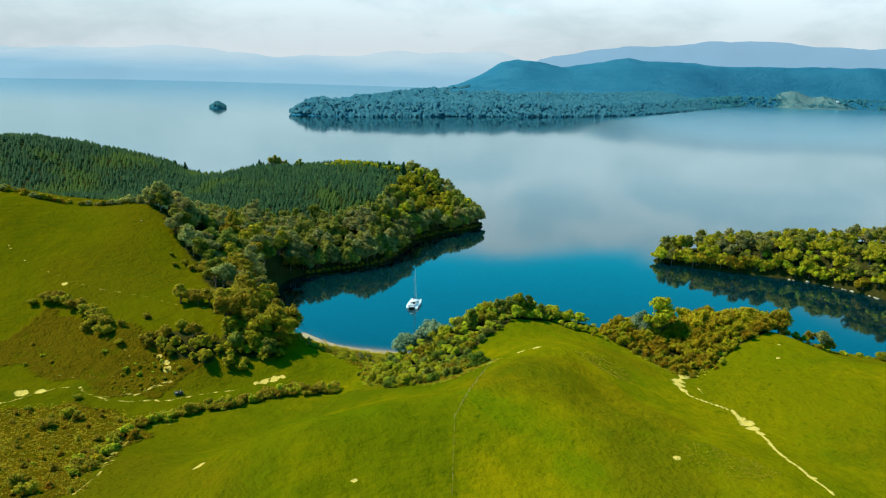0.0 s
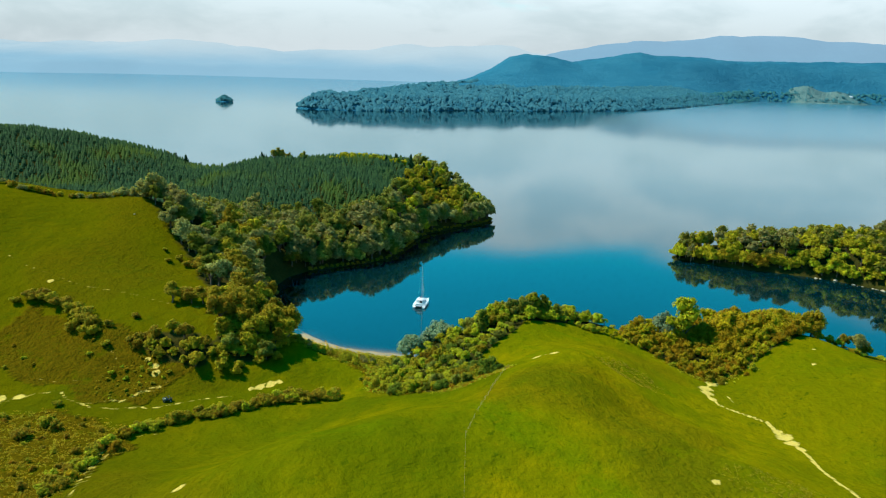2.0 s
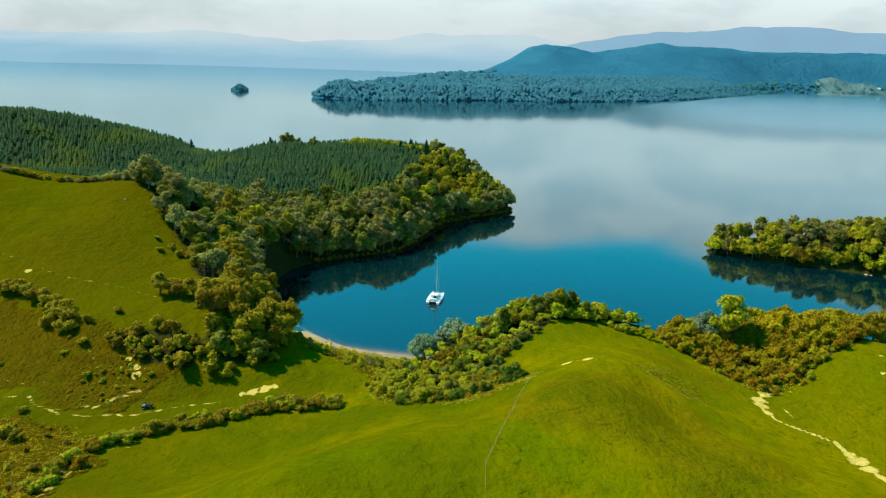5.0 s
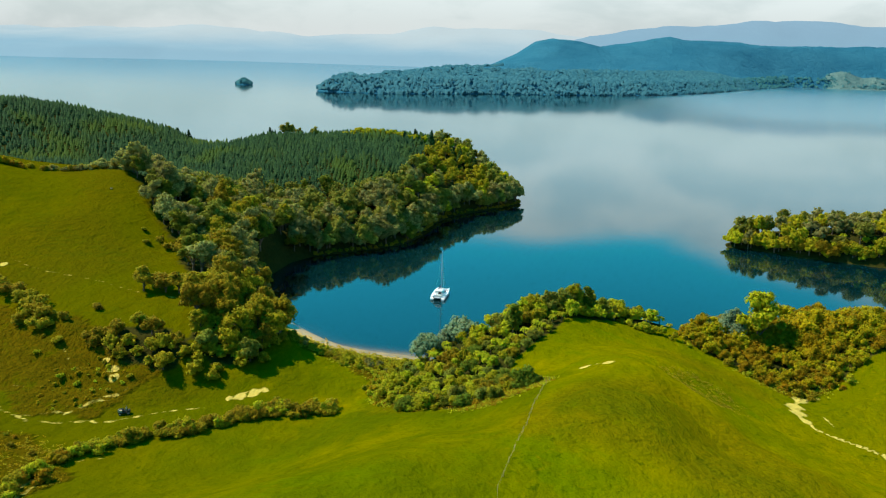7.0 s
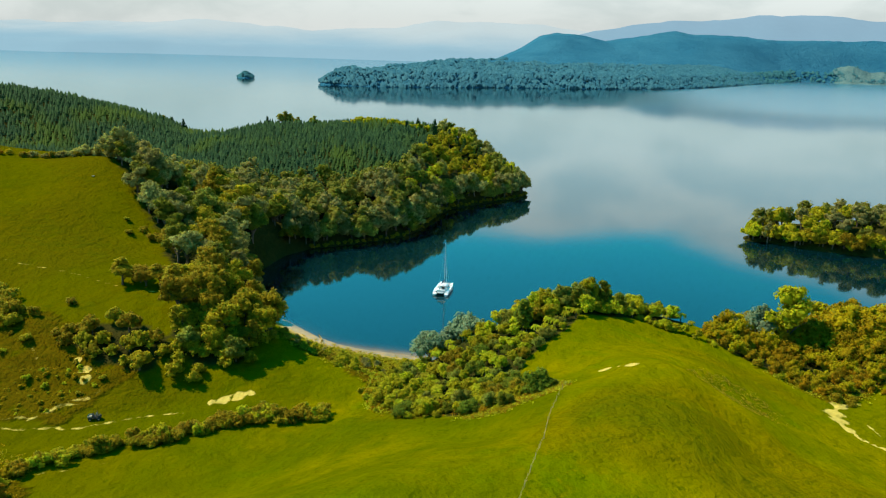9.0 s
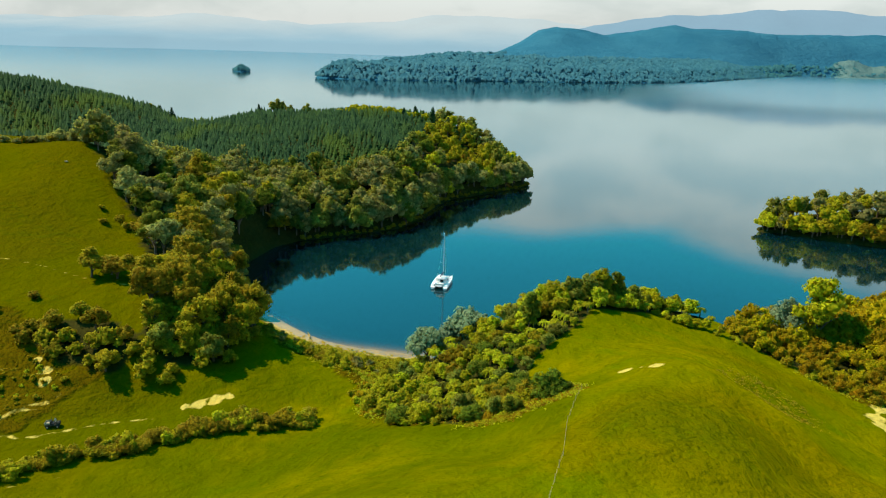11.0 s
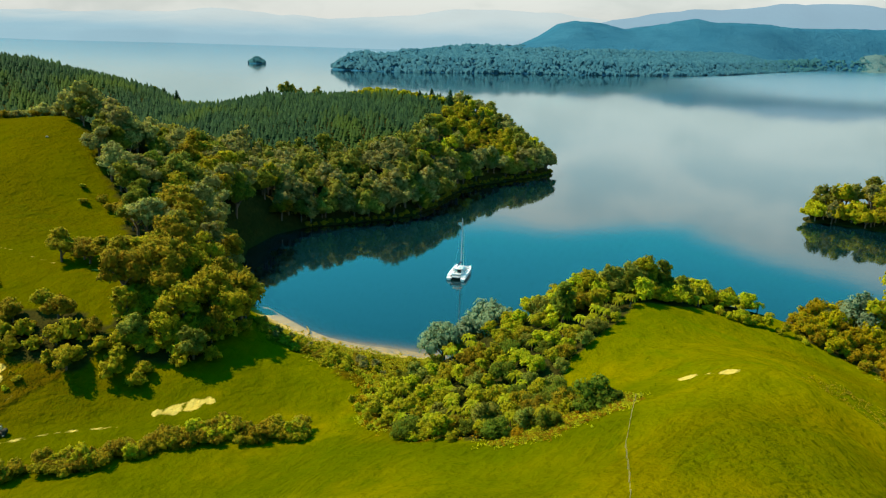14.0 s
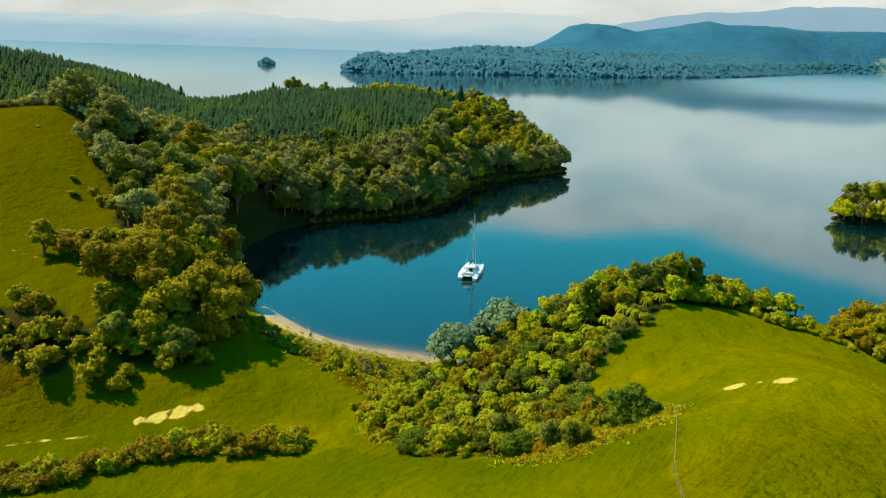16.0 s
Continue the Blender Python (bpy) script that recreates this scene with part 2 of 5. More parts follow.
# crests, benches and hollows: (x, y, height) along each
KNOLL = [(-10, 60, 20), (60, 40, 16), (0, 118, 24), (-32, 118, 26), (-16, 138, 29.6), (0, 140, 27.5), (15, 140, 26), (-27, 128, 29.5), (2, 162, 31.5), (29, 196, 29), (28, 220.4, 25.4), (26, 223.3, 23), (22.9, 222.4, 21.9), (35, 264, 13.8), (42, 264, 12), (52, 277, 9.4), (58.6, 273, 8.8), (24, 268, 17), (14, 214, 21.5),
         (-2, 199, 19), (-26, 213, 9), (-38, 205, 5), (-53, 184, 8), (-50, 152, 22), (-60, 130, 19), (-34, 233, 2), (38, 236, 19.5),
         (53, 241, 14.5), (45, 275, 11), (4, 240, 12), (-14, 250, 4), (53, 187, 20), (39, 193, 24), (72, 165, 21), (56, 165, 24.5), (60, 120, 23.5), (42, 162, 25.5), (23, 155, 29),
         (-11, 151, 33), (-30, 145, 32.8), (37, 220.5, 24.5), (46, 229, 16.5), (51, 264.7, 10.5), (57.4, 259, 9.7), (24, 175.5, 31.2)]
EAST = [(79, 245, 4.5), (82, 225, 5.5), (88, 212, 8), (96, 188, 11), (106, 165, 15), (106, 223, 12), (129, 249, 13), (120, 273, 13.5), (131, 267, 12), (144, 267, 8), (158, 267, 5.5), (152, 284, 2.5), (178, 262, 4), (107, 285, 10), (98, 272, 7),
        (160, 235, 14), (170, 190, 20), (150, 140, 24), (230, 230, 8), (90, 275, 4), (300, 380, 14), (190, 430, 11), (150, 436, 7), (160, 426, 9), (196, 410, 13), (214, 396, 14), (228, 376, 16), (255, 345, 14)]
WEST = [(-60, 240, 1.5), (-80, 232, 1.8), (-93, 208, 2), (-118, 200, 3), (-150, 195, 6), (-109, 234, 4), (-127, 231, 3), (-170, 222, 5), (-90, 180, 6),
        (-120, 150, 14), (-112, 262, 14.5), (-82, 264, 15), (-159, 278, 20), (-118, 256, 13), (-180, 292, 26), (-143, 334, 35.6),
        (-146, 349, 39.3), (-190, 322, 41.5), (-240, 308, 49), (-168, 345, 38), (-187, 340, 40.3), (-199, 335, 45.3), (-113, 312, 18.5), (-136, 312, 26), (-93, 311, 15), (-150, 252, 8.5),
        (-240, 210, 14), (-300, 60, 30), (-100, 345, 18)]
NORTH = [(-125, 360, 28), (-102, 328, 17), (-97, 415, 11), (-75, 400, 8), (-65, 465, 29), (-100, 500, 30), (-150, 556, 29.5), (-117, 556, 31), (-85, 556, 34), (-42, 550, 30),
         (-20, 528, 16), (-5, 490, 9), (-35, 440, 13), (-190, 420, 26), (-240, 430, 24), (-285, 505, 46), (-275, 562, 40.5), (-222, 562, 30.5), (-194, 562, 20), (-301, 520, 50), (-212, 612, 9),
         (-200, 500, 24), (-400, 520, 42), (-340, 560, 40), (-420, 640, 30), (-400, 400, 40), (-150, 450, 20)]
SPOTS = np.array(KNOLL + EAST + WEST + NORTH, float)


def plate(r2):
    return 0.5 * r2 * np.log(r2 + 1e-9)


def plate_weights(p, firm):
    n = len(p)
    d2 = ((p[:, None, :2] - p[None, :, :2]) ** 2).sum(-1) / 1e4
    a = np.zeros((n + 3, n + 3))
    a[:n, :n] = plate(d2) + firm * np.eye(n)
    a[:n, n], a[:n, n + 1:] = 1, p[:, :2] / 100
    a[n:, :n] = a[:n, n:].T
    return np.linalg.solve(a, np.r_[p[:, 2], 0, 0, 0])


WEIGHTS = plate_weights(SPOTS, 0.0007)


def coast_distance(x, y):
    """Metres from the water's edge: plus on land, minus in the lake."""
    best, inside = np.full(x.shape, 1e9), np.zeros(x.shape, bool)
    for (ax, ay), (bx, by) in zip(COAST, np.roll(COAST, -1, 0)):
        ex, ey = bx - ax, by - ay
        k = np.clip(((x - ax) * ex + (y - ay) * ey) / (ex * ex + ey * ey), 0, 1)
        best = np.minimum(best, (x - ax - k * ex) ** 2 + (y - ay - k * ey) ** 2)
        inside ^= ((ay > y) != (by > y)) & (x < ax + (y - ay) * ex / (ey if ey else 1e-9))
    return np.where(inside, 1, -1) * np.sqrt(best)


def step(a, b, v):
    k = np.clip((v - a) / (b - a), 0, 1)
    return k * k * (3 - 2 * k)


def wobble(x, y, size, seed):
    """A cheap smooth roughness, about -1 to 1."""
    out = 0
    for k in range(4):
        a = seed * 1.7 + k * 1.3
        f = (1 + 0.37 * k) / size
        out = out + np.sin(f * (x * np.cos(a) + y * np.sin(a)) + seed * 3 + k * 2.1 + 1.3 * np.sin(f * 0.7 * (y * np.cos(a) - x * np.sin(a)) + k))
    return out / 3


def line_distance(x, y, line):
    best = np.full(np.shape(x), 1e9)
    for (ax, ay), (bx, by) in zip(line[:-1], line[1:]):
        ex, ey = bx - ax, by - ay
        k = np.clip(((x - ax) * ex + (y - ay) * ey) / (ex * ex + ey * ey), 0, 1)
        best = np.minimum(best, np.hypot(x - ax - k * ex, y - ay - k * ey))
    return best


# folds of the knoll: (line, depth, width)
FOLDS = [([(41, 205), (45, 190), (50, 178), (62, 172)], -1.3, 5.0),
         ([(54, 164), (60, 156), (72, 150)], 1.0, 5.0), ([(-12, 150), (-17, 141), (-19, 130)], -0.5, 1.6), ([(-4, 202), (2, 180), (-6, 160)], -0.7, 5.0),
         ([(40, 165), (53.5, 179), (66, 194)], 0.9, 4.0), ([(33, 176), (44, 190), (56, 206)], -0.8, 4.5)]


def height(x, y):
    x, y = np.asarray(x, float), np.asarray(y, float)
    near = (np.abs(x) < 700) & (y < 900) & (y > -300)
    cx, cy = np.clip(x, -420, 320), np.clip(y, 40, 660)
    base = WEIGHTS[-3] + WEIGHTS[-2] * cx / 100 + WEIGHTS[-1] * cy / 100
    for w, (px, py, _) in zip(WEIGHTS, SPOTS):
        base = base + w * plate(((cx - px) ** 2 + (cy - py) ** 2) / 1e4)
    for line, deep, wide in FOLDS:
        base = base + deep * np.exp(-(line_distance(x, y, line) / wide) ** 2)
    tread = 1.6 * np.exp(-((x - 51) / 8) ** 2 - ((y - 230) / 9) ** 2) + 0.8 * np.exp(-((x - 62) / 9) ** 2 - ((y - 152) / 7) ** 2) + 2.2 * np.exp(-((x + 108) / 20) ** 2 - ((y - 236) / 12) ** 2)
    base = base + 0.34 * tread * np.sin(2 * np.pi * base / 2.3 + 1.5 * wobble(x, y, 9, 6))
    d = coast_distance(x, y)
    land = np.maximum(base, 1.2) + 0.7 * wobble(x, y, 13, 3) + 0.3 * wobble(x, y, 6, 1) + 0.12 * wobble(x, y, 3.1, 5)
    land = np.maximum(land, 0.9 + 0.15 * wobble(x, y, 8, 2))
    beach = step(-82, -66, x) * step(-5, -25, x) * step(330, 300, y)
    rise = step(0, 9, d) * (1 - beach) + step(-2, 26, d) * beach
    up = land * rise + 0.04 * np.clip(d, 0, 10)
    shelf = np.where(d > -3.6, 0.06 * d, -0.216 + 0.75 * (d + 3.6))
    down = np.maximum(np.where(beach > 0.5, shelf, 0.9 * d), -9.0)
    return np.where(d > 0, up, down)


# ---- building helpers ----
def mesh(name, verts, faces, mat=None, smooth=False):
    me = bpy.data.meshes.new(name)
    me.from_pydata(verts if isinstance(verts, list) else verts.tolist(), [], faces if isinstance(faces, list) else faces.tolist())
    if mat:
        me.materials.append(mat)
    if smooth:
        me.shade_smooth()
    return me


def soft_normals(me, normals):
    """Leaves are lit as the clump that they clothe."""
    me.shade_smooth()
    me.normals_split_custom_set_from_vertices(normals.tolist())
    return me


def part(name, me, parent, label="", m=None):
    ob = new(name, me)
    ob.parent = parent
    if m is not None:
        ob.matrix_local = m
    return tagged(ob, label) if label else ob


def sheet(name, xs, ys, z, mat, fields=()):
    """A grid over the plan with its heights, and number fields on its points."""
    nx, ny = len(xs), len(ys)
    co = np.empty((ny, nx, 3))
    co[..., 0], co[..., 1], co[..., 2] = xs[None], ys[:, None], z
    me = bpy.data.meshes.new(name)
    me.vertices.add(nx * ny)
    me.vertices.foreach_set("co", co.ravel())
    k = np.arange(nx * ny).reshape(ny, nx)
    quads = np.stack([k[:-1, :-1], k[:-1, 1:], k[1:, 1:], k[1:, :-1]], -1).reshape(-1, 4)
    me.loops.add(quads.size)
    me.loops.foreach_set("vertex_index", quads.ravel().astype(np.int32))
    me.polygons.add(len(quads))
    me.polygons.foreach_set("loop_start", np.arange(0, quads.size, 4, dtype=np.int32))
    me.update(calc_edges=True)
    me.shade_smooth()
    me.materials.append(mat)
    for key, values in fields:
        me.attributes.new(key, "FLOAT", "POINT").data.foreach_set("value", np.ascontiguousarray(values, np.float32).ravel())
    return new(name, me)


def spread(*stops):
    """Grid lines: (from, to, spacing) one after the other."""
    return np.unique(np.concatenate([np.arange(a, b, d) for a, b, d in stops] + [[stops[-1][1]]]))


def near_line(x, y, pts, wide):
    """1 on the line, falling to 0 at its half width."""
    best = np.full(x.shape, 1e9)
    for (ax, ay, *_), (bx, by, *_) in zip(pts[:-1], pts[1:]):
        ex, ey = bx - ax, by - ay
        k = np.clip(((x - ax) * ex + (y - ay) * ey) / (ex * ex + ey * ey + 1e-9), 0, 1)
        best = np.minimum(best, np.hypot(x - ax - k * ex, y - ay - k * ey))
    return np.clip(1 - 0.5 * best / wide, 0, 1)


def in_shape(x, y, shape):
    inside = np.zeros(np.shape(x), bool)
    for (ax, ay), (bx, by) in zip(shape, shape[1:] + shape[:1]):
        inside ^= ((ay > y) != (by > y)) & (x < ax + (y - ay) * (bx - ax) / ((by - ay) or 1e-9))
    return inside


# ---- ground and lake ----
FARM_TRACK = [(-165, 201), (-138, 213), (-133, 220), (-127, 225), (-120, 226), (-116, 222), (-107, 218), (-99, 219), (-89, 222), (-78, 229), (-70, 232)]
EAST_TRACK = [(88.7, 251.3), (83.4, 250), (78.4, 243), (77.7, 234.3), (79.4, 230), (84.3, 224.8), (88.6, 218.6), (88.8, 213.9), (89.2, 208), (89, 201.5), (88.9, 193.7), (86.4, 181.6), (84, 168.7), (83.4, 161), (83.4, 148)]
TRAILS = [([(-81.8, 150), (-81.3, 161), (-86.5, 175), (-90.5, 190), (-90.8, 198)], 0.35, 0.62), ([(-82.3, 169), (-89, 187), (-88, 193)], 0.3, 0.55), ([(-98, 190), (-92, 197), (-84, 204), (-76, 210)], 0.3, 0.5),
          ([(-186, 300), (-165, 288), (-140, 281), (-118, 277), (-103, 272), (-84, 267)], 0.4, 0.52), ([(-110, 220), (-104, 222.5), (-98.7, 223.3), (-95.3, 227), (-92.8, 230), (-90.7, 234), (-89.7, 237)], 0.4, 0.56),
          ([(-101, 221.8), (-97, 226), (-93, 232)], 0.3, 0.58), ([(83.3, 243), (84.5, 238), (84, 233)], 0.35, 0.55), ([(-3.4, 160), (-1.3, 162.4), (1.2, 164.8)], 0.25, 0.5),
          ([(-118, 252), (-111, 243), (-104, 239)], 0.35, 0.55), ([(-134, 234), (-126, 232), (-117, 233)], 0.35, 0.55)]
BARE = [((27, 218.5), 1.3), ((25, 220.5), 0.7), ((22.6, 222.3), 1.3), ((-17, 134), 0.8), ((-53, 149), 1.5), ((-57, 242), 1.0), ((-59.5, 240.2), 1.4),
        ((-62.3, 238.6), 1.4), ((-65, 237.3), 1.0), ((-136, 221), 2.0), ((-131, 223), 1.7), ((-140, 211), 2.2), ((-152, 281), 1.2), ((-97, 240), 1.4), ((-100, 243), 1.0), ((120, 262), 0.8),
        ((-95, 237), 1.2), ((112, 275), 0.9), ((89, 212), 1.3), ((89.2, 208), 2.3), ((89.1, 203), 2.0), ((89, 198), 1.2), ((79, 243.5), 2.3), ((78.4, 239), 2.0), ((83, 249.5), 1.9), ((78.5, 234), 1.4), ((83.7, 158), 1.2), ((51.8, 155), 0.9), ((98.8, 258.8), 1.2), ((115.6, 251.2), 0.8)]
WOODS = {
    "bay": [(-148, 356), (-128, 335), (-112, 318), (-104, 302), (-96, 292), (-84, 286), (-76, 300), (-84, 325), (-90, 347), (-86, 366), (-78, 380), (-95, 400), (-130, 380)],
    "corner": [(-85, 269), (-81, 253), (-73, 247), (-63, 250), (-59, 262), (-62, 276), (-70, 287), (-82, 287)],
    "bank": [(-108, 250), (-96, 243), (-82, 241), (-80, 251), (-90, 255), (-103, 254)],
    "point": [(-128, 382), (-100, 378), (-90, 372), (-62, 390), (-50, 399), (-40, 408), (-34, 425), (-30, 451), (-23, 473), (-7, 491), (12, 510), (14, 528), (-4, 562), (-38, 590), (-36, 548), (-41, 505), (-46, 455), (-57, 438), (-70, 432), (-85, 432), (-103, 430), (-125, 425)],
    "ridge": [(-24, 256), (-27, 240), (-18, 226), (-5, 216), (4, 215), (6.5, 221), (5.5, 234), (7.5, 244), (13.5, 252), (19.5, 261), (23, 269), (44, 283), (60, 291), (50, 299), (22, 295), (6, 284), (-6, 272), (-16, 266)],
    "gully": [(60, 284), (62, 276), (71, 270), (78, 262), (82, 255), (91, 256.5), (98, 260), (108, 266), (116, 271), (128, 282), (128, 291), (118, 300), (92, 299), (74, 295)],
    "spit": [(122, 432), (146, 421), (170, 412), (188, 405), (200, 397), (212, 388), (223, 371), (240, 345), (275, 320), (330, 360), (330, 440), (250, 456), (180, 456), (136, 448)],
}
PINES = [(-250, 395), (-175, 385), (-150, 372), (-130, 388), (-125, 423), (-103, 428), (-85, 430), (-70, 430), (-57, 436), (-46, 453), (-41, 503), (-36, 546), (-38, 600), (-110, 622), (-190, 632), (-250, 672), (-420, 720), (-560, 640), (-520, 420), (-330, 385)]
ROUGH = [[(-170, 238), (-132, 232), (-118, 228), (-104, 221), (-92, 224), (-86, 240), (-92, 250), (-112, 254), (-150, 266)], [(-150, 205), (-118, 214), (-92, 207), (-86, 196), (-88, 176), (-80, 150), (-130, 140)],
         [(-31, 258), (-28, 238), (-18, 226), (-8, 219), (-10, 232), (-18, 252)], [(-5, 215), (2, 210.5), (12, 213.5), (14, 217), (10, 224), (6, 224), (-4, 219)], [(-62, 284), (-22, 269), (-18, 258), (-30, 254), (-52, 266)], [(68, 266), (84, 250), (98, 258), (84, 262)],
         [(-90, 244), (-95, 236), (-104, 238), (-108, 250)]]
xs = spread((-4900, -700, 140), (-700, -200, 7), (-200, -150, 1.6), (-150, 130, 1.1), (130, 175, 2), (175, 420, 5), (420, 4900, 140))
ys = spread((-900, 40, 60), (40, 110, 4), (110, 200, 1.2), (200, 300, 1.1), (300, 312, 2), (312, 660, 3.5), (660, 900, 12), (900, 4900, 140))
X, Y = np.meshgrid(xs, ys)
Z = height(X, Y)
shore = coast_distance(X, Y)
bare = np.maximum(0.58 * near_line(X, Y, FARM_TRACK, 0.9), near_line(X, Y, EAST_TRACK, 0.7) * 0.82)
for (bx, by), r in BARE:
    bare = np.maximum(bare, np.clip(1 - 0.5 * np.hypot(X - bx + 0.2 * wobble(X, Y, 1.6, 3), Y - by + 0.2 * wobble(X, Y, 1.4, 8)) / r, 0, 1))
for trail, wide, worn in TRAILS:
    bare = np.maximum(bare, worn * near_line(X, Y, trail, 2.2 * wide))
sandy = step(2.0, 0.5, shore) * step(-71, -63, X) * step(-8, -22, X) * step(306, 290, Y)
wooded_bed = (shore < 0.5) * (1 - step(-71, -63, X) * step(-8, -22, X) * step(306, 290, Y))
wooded = np.zeros_like(X)
for shape in list(WOODS.values()) + [PINES]:
    wooded = np.maximum(wooded, in_shape(X, Y, shape) * 1.0)
wooded = np.maximum(wooded, wooded_bed)
wooded = np.maximum(wooded, step(14, 9, shore) * np.maximum((Y > 296) * (X < 40), (X > 110) * (Y > 320)) * 1.0)
rough = np.zeros_like(X)
for shape in ROUGH:
    rough = np.maximum(rough, in_shape(X + 3 * wobble(X, Y, 6, 5), Y + 3 * wobble(X, Y, 5, 9), shape) * 1.0)
rough = np.maximum(rough, 0.35 * step(0.25, 0.6, wobble(X, Y, 23, 8)))
PADDOCKS = [[(-31, 232), (-8, 218), (14, 215), (9.7, 196), (7.4, 180), (2, 157), (2, 124), (1.5, 80), (-75, 80), (-80, 150), (-88, 175), (-86, 196), (-75, 214), (-50, 229)],
            [(-28, 258), (-33, 238), (-60, 229), (-84, 214), (-94, 206), (-125, 212), (-150, 218), (-112, 229), (-92, 236), (-60, 250), (-52, 270)]]
lush = np.zeros_like(X)
for shape in PADDOCKS:
    lush = np.maximum(lush, in_shape(X + 1.2 * wobble(X, Y, 5, 3), Y + 1.2 * wobble(X, Y, 5, 4), shape) * 1.0)
hummock = np.clip(rough - 0.35, 0, 1) * (0.34 * wobble(X, Y, 1.1, 2) + 0.42 * wobble(X, Y, 2.3, 7)) * (shore > 3)
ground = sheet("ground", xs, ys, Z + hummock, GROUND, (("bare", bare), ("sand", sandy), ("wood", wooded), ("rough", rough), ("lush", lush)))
tagged(ground, "rolling bright green pasture hills round a lake", "ground", kind="structure")

wx = spread((-4900, -300, 200), (-300, -100, 25), (-100, 60, 1.5), (60, 300, 12), (300, 4900, 200))
wy = spread((100, 255, 25), (255, 320, 1.0), (320, 700, 10), (700, 4950, 200))
WX, WY = np.meshgrid(wx, wy)
lake = sheet("lake", wx, wy, np.zeros_like(WX), LAKE, (("depth", np.maximum(1 - np.exp(np.minimum(height(WX, WY), 0) / 1.3), 1 - step(-80, -68, WX) * step(-6, -16, WX) * step(325, 310, WY))),))
lake.visible_shadow = False
tagged(lake, "calm blue-green lake mirroring sky and wooded shores", "water", kind="structure")


# ---- far shores ----
def hazy(name, low, high, glow, fade=(0, 330)):
    """Far-off hills: haze is painted into their colour and, with glow, emitted."""
    def build(n):
        at = place(n)
        colour = n.mix(n.ramp(n.noise(at, 0.006, 6, 0.65), 0.3, 0.7), low, high)
        colour = n.mix(n.math("MULTIPLY", n.ramp(n.noise(at, 0.06, 4, 0.7), 0.42, 0.62), 0.45), colour, low)
        skin = surface(n, colour, 0.95, n.noise(at, 0.045, 5, 0.7), 9.0 if not glow else 2.0, spec=0.0)
        if not glow:
            return skin
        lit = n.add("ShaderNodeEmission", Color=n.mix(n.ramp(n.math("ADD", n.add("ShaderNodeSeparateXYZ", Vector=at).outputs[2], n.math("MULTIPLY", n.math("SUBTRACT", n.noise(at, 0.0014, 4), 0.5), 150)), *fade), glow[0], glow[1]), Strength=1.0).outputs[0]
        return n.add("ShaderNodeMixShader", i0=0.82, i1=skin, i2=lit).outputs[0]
    return material(name, build)


# haze blue mixed straight into the base colours of hill and field
HAZED_HILL = hazy("hazed_wooded_hill", (0.014, 0.108, 0.172), (0.026, 0.140, 0.205), None)
HAZED_FIELD = hazy("far_green_hill", (0.065, 0.145, 0.150), (0.125, 0.200, 0.180), None)
# both ranges glow in haze colour; the pale one fades skyward with height
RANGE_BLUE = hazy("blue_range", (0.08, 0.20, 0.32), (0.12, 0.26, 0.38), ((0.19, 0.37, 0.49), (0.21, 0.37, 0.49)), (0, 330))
RANGE_PALE = hazy("haze_pale_range", (0.16, 0.30, 0.40), (0.20, 0.34, 0.44), ((0.22, 0.41, 0.53), (0.44, 0.56, 0.60)), (45, 205))

FAR_COAST = [(-382, 1668), (-372, 1652), (-310, 1630), (-213, 1640), (-17, 1765), (243, 1880), (430, 2000), (583, 2190), (806, 2540), (1143, 3035),
             (1437, 3090), (1700, 3030), (2760, 2900), (2760, 4100), (-100, 4100), (-110, 3300), (-150, 2500), (-250, 2050), (-340, 1770)]


def far_distance(x, y):
    best = np.full(x.shape, 1e9)
    for (ax, ay), (bx, by) in zip(FAR_COAST, FAR_COAST[1:] + FAR_COAST[:1]):
        ex, ey = bx - ax, by - ay
        k = np.clip(((x - ax) * ex + (y - ay) * ey) / (ex * ex + ey * ey), 0, 1)
        best = np.minimum(best, np.hypot(x - ax - k * ex, y - ay - k * ey))
    return np.where(in_shape(x, y, FAR_COAST), 1, -1) * best


def far_height(x, y):
    d = far_distance(x, y)
    crest = np.interp(x, [-200, -51, 96, 190, 261, 330, 459, 600, 727, 830, 990, 1138, 1310, 1680, 2760], [0, 19, 47, 92, 106, 97, 75, 104, 124, 118, 109, 104, 103, 115, 115])
    z = 27 * step(0, 55, d) + 20 * step(50, 190, d) + 6 * step(60, 260, d) * (1 + 0.5 * wobble(x, y, 70, 3))
    z = z + 10 * np.exp(-((x + 345) / 38) ** 2 - ((y - 1690) / 45) ** 2)
    z = z + crest * np.exp(-np.abs((y - 3450) / np.where(y < 3450, 430, 600)) ** 2.4) * step(0, 300, d) * (1 + 0.05 * wobble(x, y, 75, 4))
    return np.where(d > 0, z + 3 * wobble(x, y, 24, 2) * step(20, 90, d), -3.0)


fx, fy = np.arange(-420, 2781, 20.0), np.arange(1600, 4121, 20.0)
FX, FY = np.meshgrid(fx, fy)
tagged(sheet("far_peninsula", fx, fy, far_height(FX, FY), HAZED_HILL), "long wooded peninsula across the lake, tinted haze blue", "hill", kind="structure")

gx, gy = np.arange(1000, 2300, 15.0), np.arange(2960, 3340, 15.0)
GX, GY = np.meshgrid(gx, gy)


def knob_height(x, y):
    return 62 * np.exp(-((x - 1350) / 95) ** 2 - ((y - 3170) / 90) ** 2) + 46 * np.exp(-((x - 1520) / 110) ** 2 - ((y - 3160) / 80) ** 2) + 5 * wobble(x, y, 30, 4) - 6


knob = knob_height(GX, GY)
